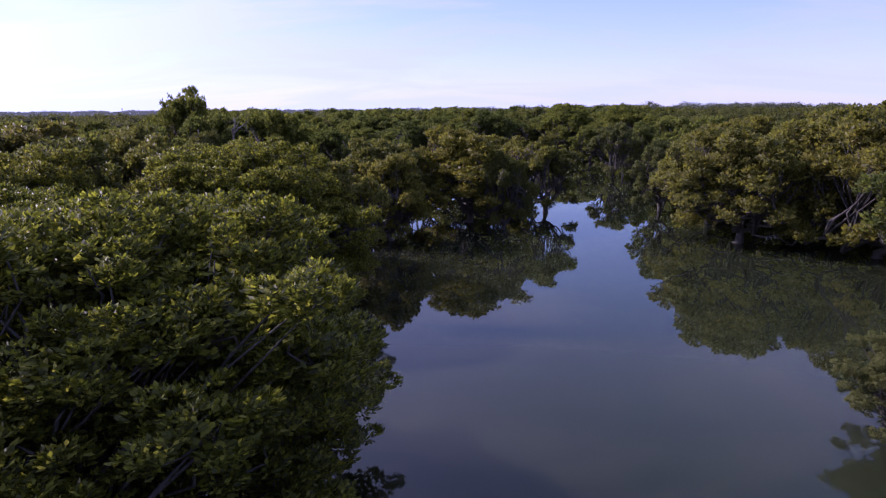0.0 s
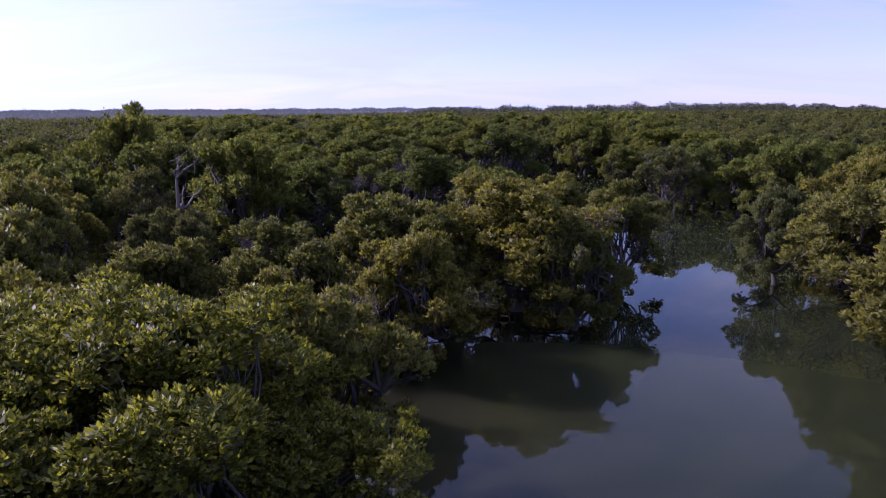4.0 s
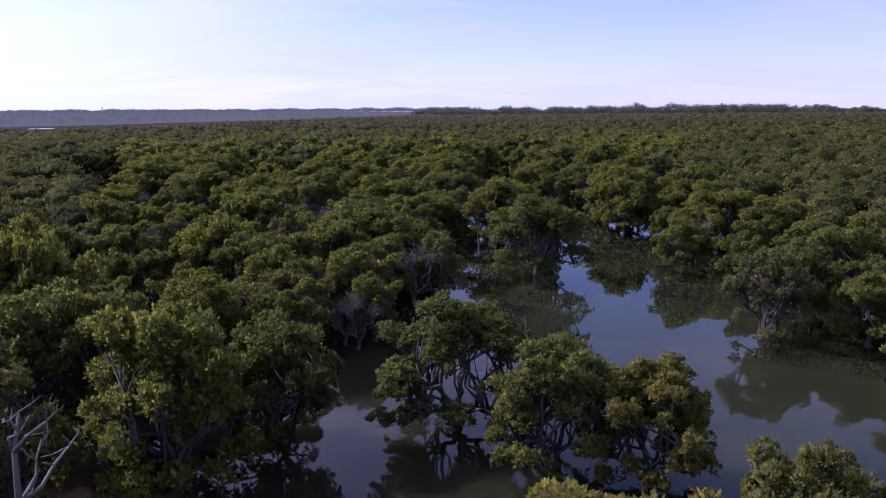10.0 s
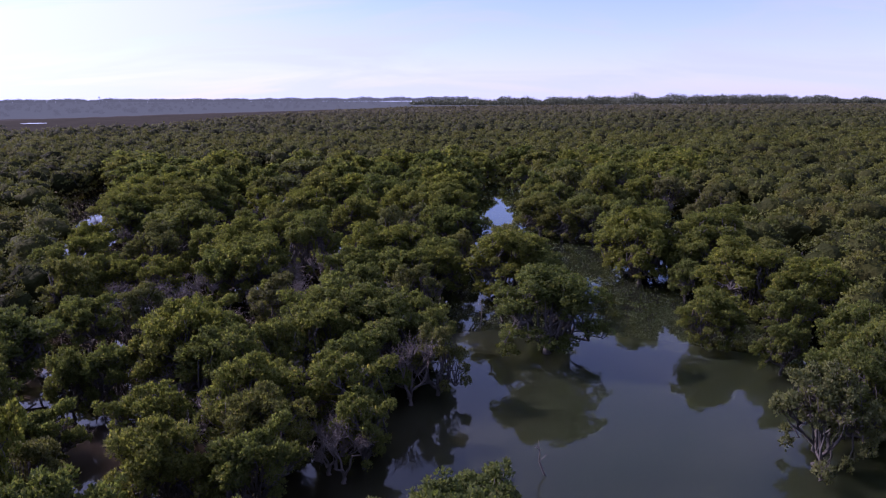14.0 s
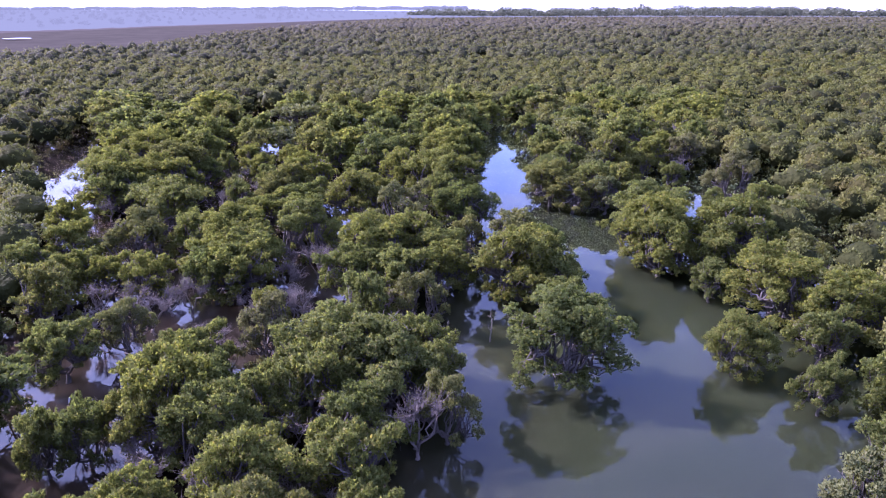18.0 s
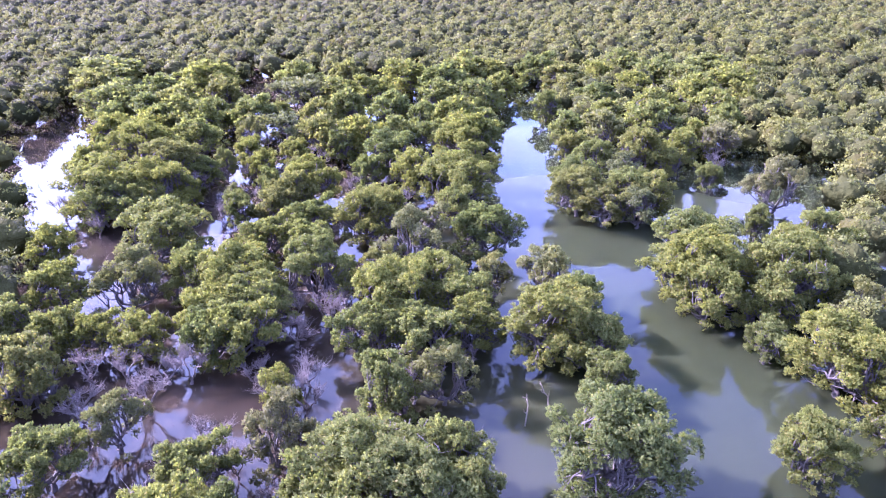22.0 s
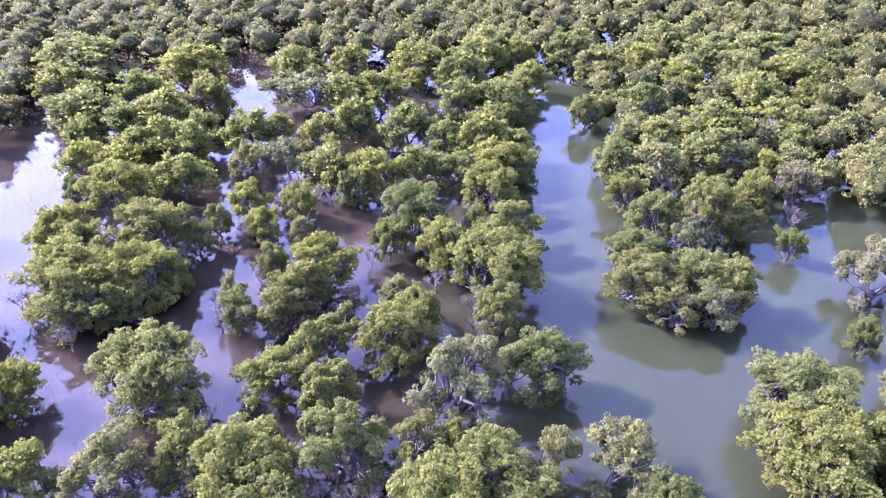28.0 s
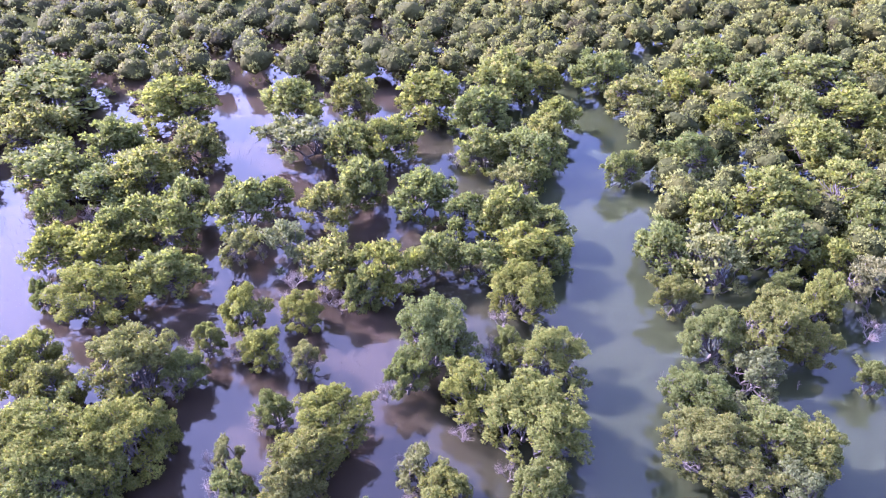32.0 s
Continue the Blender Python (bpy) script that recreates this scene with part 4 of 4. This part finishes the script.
# canopy seen edge-on far away, as one rolling sheet
verts, faces = [], []
nu, nd = 420, 150
for j in range(nd):
    d = 120 * (1400 / 120) ** (j / (nd - 1))
    for i in range(nu):
        w = -0.80 + 1.60 * i / (nu - 1)
        x, y = d * math.sin(w), d * math.cos(w)
        lift = noise.noise(Vector((x * 0.21, y * 0.21, 0))) * 0.7 + noise.noise(Vector((x * 0.03, y * 0.03, 4))) * 0.6
        # under nearer crowns it lies low, coloured dark for the shade in gaps
        low = 1.1 if d < 900 else 2.6
        z = low + lift - fall(x, y) if 140 < d < canopy_end(w) and not gap(x, y) else -0.6 - fall(x, y)
        verts.append((x, y, z if j < nd - 2 else -0.4 - fall(x, y)))
for j in range(nd - 1):
    for i in range(nu - 1):
        q = j * nu + i
        faces.append((q, q + 1, q + nu + 1, q + nu))
me = bpy.data.meshes.new("canopy")
me.from_pydata(verts, [], faces)
me.materials.append(CANOPY)
tagged(new("canopy", me), "far mangrove canopy merging into a dark green carpet", "mangrove forest", kind="stuff")

# brown salt marsh between the mangroves and the far woods, with a pale rim of bare mud
def marsh_end(w):
    return np.interp(w, (-0.8, -0.45, -0.2, 0.03, 0.8), (680, 735, 1000, 1500, 1520))


verts, faces, kinds = [], [], []
nu, nd = 150, 24
for j in range(nd):
    for i in range(nu):
        w = -0.85 + 1.7 * i / (nu - 1)
        d = canopy_end(w) * 0.97 * (marsh_end(w) / canopy_end(w) / 0.97) ** (j / (nd - 1))
        x, y = d * math.sin(w), d * math.cos(w)
        verts.append((x, y, 0.9 - fall(x, y) + 0.5 * noise.noise(Vector((x * 0.05, y * 0.05, 7)))))
for j in range(nd - 1):
    for i in range(nu - 1):
        q = j * nu + i
        faces.append((q, q + 1, q + nu + 1, q + nu))
        kinds.append(1 if j >= nd - 3 else 0)
me = bpy.data.meshes.new("salt_flat")
me.from_pydata(verts, [], faces)
me.materials.append(MARSH)
me.materials.append(MUD)
me.polygons.foreach_set("material_index", kinds)
tagged(new("salt_flat", me), "brown salt marsh beyond the mangroves with a pale muddy rim", "salt marsh", kind="structure")

# a shallow pool out on the marsh
bm = bmesh.new()
rim = [bm.verts.new((-217 + 7 * math.cos(k * 0.449) * (1 + 0.15 * math.sin(3 * k)), 411 + 6 * math.sin(k * 0.449), 1.75 - fall(-217, 411))) for k in range(14)]
bm.faces.new(rim)
me = bpy.data.meshes.new("pool")
bm.to_mesh(me)
bm.free()
me.materials.append(WATER)
tagged(new("marsh_pool", me), "shallow still pool shining on the salt marsh", "pool", kind="structure")

# land behind the marsh: it rises to a long low wooded crest on the west
def land(w, d):
    """Height of the land behind the marsh."""
    d0 = marsh_end(w) - 4
    end = np.interp(w, (-0.85, -0.2, 0.03, 0.85), (4300, 4000, 2400, 2400))
    base = 0.8 - fall(d0 * math.sin(w), d0 * math.cos(w))
    top = np.interp(w, (-0.85, -0.45, -0.2, 0.03, 0.85), (4, 3, -1, -3, -3))
    u = min(max((d - d0) / (end - d0), 0.0), 1.0)
    return base + (top - base) * u ** 0.6


verts, faces = [], []
for i in range(181):
    w = -0.85 + 1.7 * i / 180
    d0 = marsh_end(w) - 4
    end = np.interp(w, (-0.85, -0.2, 0.03, 0.85), (4300, 4000, 2400, 2400))
    for k, u in enumerate((0.0, 0.05, 0.35, 1.0, 1.1)):
        d = d0 + (end - d0) * u
        verts.append((d * math.sin(w), d * math.cos(w), land(w, d) if k < 4 else -50))
for i in range(180):
    for j in range(4):
        q = 5 * i + j
        faces.append((q, q + 5, q + 6, q + 1))
me = bpy.data.meshes.new("backdrop")
me.from_pydata(verts, [], faces)
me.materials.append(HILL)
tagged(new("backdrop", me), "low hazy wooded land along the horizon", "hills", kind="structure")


def gum_trees(name, label, count, w0, w1, near, deep, tall, mat, leaf):
    cs, ns = [], []
    for k in range(count):
        w = rng.uniform(w0, w1)
        d = near(w) * rng.uniform(1.0, deep)
        clump = 0.75 + 0.5 * noise.noise(Vector((w * 40, 1, 3))) + 0.2 * noise.noise(Vector((w * 160, 1, 3)))
        h = rng.uniform(0.7, 1.1) * tall(w) * max(0.45, clump + 0.2)
        r = rng.uniform(0.25, 0.45) * h
        x, y = d * math.sin(w), d * math.cos(w)
        base = land(w, d) - 3.0
        u = unit(rng.normal(0, 1, (30, 3)))
        v = np.array([r, r, h * 0.48]) * rng.uniform(0.5, 1.0, (30, 1))
        cs.append(np.array([x, y, base + h * 0.46]) + u * v)
        ns.append(unit(u + rng.normal(0, 0.6, u.shape)))
    q = leaf_tufts(rng, np.concatenate(cs), np.concatenate(ns), leaf, 2, 4, 1.3, 0.6)
    woods = new(name, mesh_ngons(name, q[0], 4, mat, q[1]))
    tagged(woods, label, "woodland", kind="stuff")


# gum trees along the shore to the east, and hazy ones along the western crest
gum_trees("gum_woodland", "long low line of grey-green gum trees on the far shore", 2300, -0.02, 0.80, lambda w: np.interp(w, (-0.02, 0.1, 0.8), (1700, 1540, 1530)), 1.10,
          lambda w: np.interp(w, (-0.02, 0.12, 0.3, 0.42, 0.52, 0.58, 0.8), (17, 20, 23, 25, 18, 10, 6)), LEAF_GUM, 2.6)
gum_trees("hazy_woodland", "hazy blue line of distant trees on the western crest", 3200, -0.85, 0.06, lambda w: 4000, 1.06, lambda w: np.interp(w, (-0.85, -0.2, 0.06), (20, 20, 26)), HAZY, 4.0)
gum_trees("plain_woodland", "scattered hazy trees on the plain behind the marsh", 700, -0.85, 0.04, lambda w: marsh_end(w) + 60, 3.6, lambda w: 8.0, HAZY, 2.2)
# taller dark scrub at the western edge of the marsh
gum_trees("scrub", "clump of dark bushy scrub beside the salt marsh", 140, -0.72, -0.49, lambda w: 415, 1.08, lambda w: np.interp(w, (-0.72, -0.53, -0.49), (11, 9, 2)), LEAF_GUM, 1.2)


# ---- dead sticks standing in the water ----
def dead_stick(x, y, h, lean, seed, thick=1.0, forks=3):
    r = np.random.RandomState(seed)
    root = new("dead_stick")
    tagged(root, "forked bleached dead stick rising from the water", "dead stick", "dead sticks in the creek")
    root.matrix_basis = pose(x, y, 0, 0, lean, r.uniform(0, 360))
    s = Soup()
    line = wander(r, (0, 0, -0.3), (0.1, 0.05, h), 6, 0.05 * thick)
    s.tube(line, [q * thick for q in (0.035, 0.033, 0.03, 0.026, 0.022, 0.016, 0.008)], 6)
    part("stem", s.mesh("stem", DEAD), root)
    for n in range(forks):
        k = 3 + n % 3
        s = Soup()
        d = Vector((r.normal(0, 0.3), r.normal(0, 0.3), 0.35)) * h * 0.5
        fork = wander(r, line[k], line[k] + d, 4, 0.04 * thick)
        k0 = s.tube(fork, [q * thick for q in (0.018, 0.014, 0.011, 0.008, 0.004)], 5)
        if thick > 1:                             # side twigs of a larger snag
            for m in (2, 3, 3):
                s.tube(wander(r, fork[m], fork[m] + Vector(r.normal(0, 0.22, 3)) + Vector((0, 0, 0.18)), 3, 0.03), [0.016, 0.012, 0.008, 0.004], 4, k0 + m * 5)
        part("fork", s.mesh("fork", DEAD), root)
    return root


snag = dead_stick(-8.2, 26.0, 3.7, 9, 12, 2.3, 6)
tagged(snag, "tall bleached forked snag of a dead mangrove among living trees", "dead tree", "dead mangroves in the flats")
snag = dead_stick(-10.2, 29.6, 3.3, -14, 15, 2.0, 5)
tagged(snag, "leaning bleached snag of a dead mangrove standing in the water", "dead tree", "dead mangroves in the flats")
dead_stick(1.6, 39.4, 1.1, 4, 1)
dead_stick(1.9, 61.1, 0.9, 12, 2)
dead_stick(17.9, 70.6, 1.3, 15, 3)
dead_stick(14.3, 79.2, 0.7, -8, 4)
dead_stick(0.8, 52.6, 1.4, 10, 5)
dead_stick(1.9, 53.7, 1.2, -30, 6)

# breathing roots of the mangroves, standing in the shallows
s = Soup()
r = np.random.RandomState(3)
for cx, cy, spread, k in ((-19.4, 62.8, 1.6, 260), (-36, 96, 2.6, 320), (-33, 89, 2.2, 260), (-25, 70, 2.0, 240), (-10, 81, 1.8, 160), (-21, 107, 1.8, 160), (-17, 55, 1.8, 200), (-5, 45, 1.5, 120)):
    for _ in range(k):
        x, y, h = cx + r.normal(0, spread), cy + r.normal(0, spread), r.uniform(0.05, 0.22)
        s.tube([(x, y, -0.1), (x + r.normal(0, 0.015), y + r.normal(0, 0.015), h)], [0.009, 0.004], 3)
tagged(new("breathing_roots", s.mesh("breathing_roots", BARK)), "thin upright mangrove breathing roots in shallow water", "mangrove roots", kind="stuff")

# mast on the far shore
mast = new("radio_mast")
tagged(mast, "thin pale radio mast far off on the shore", "mast")
mast.matrix_basis = pose(-1650, 3620, -16)
s = Soup()
s.tube([(0, 0, 0), (0, 0, 44)], [1.8, 1.2], 6)
part("pole", s.mesh("pole", PAINT), mast)
s = Soup()
s.tube([(0, 0, 40), (0, 0, 47)], [3.0, 2.6], 6)
part("antenna", s.mesh("antenna", PAINT), mast)
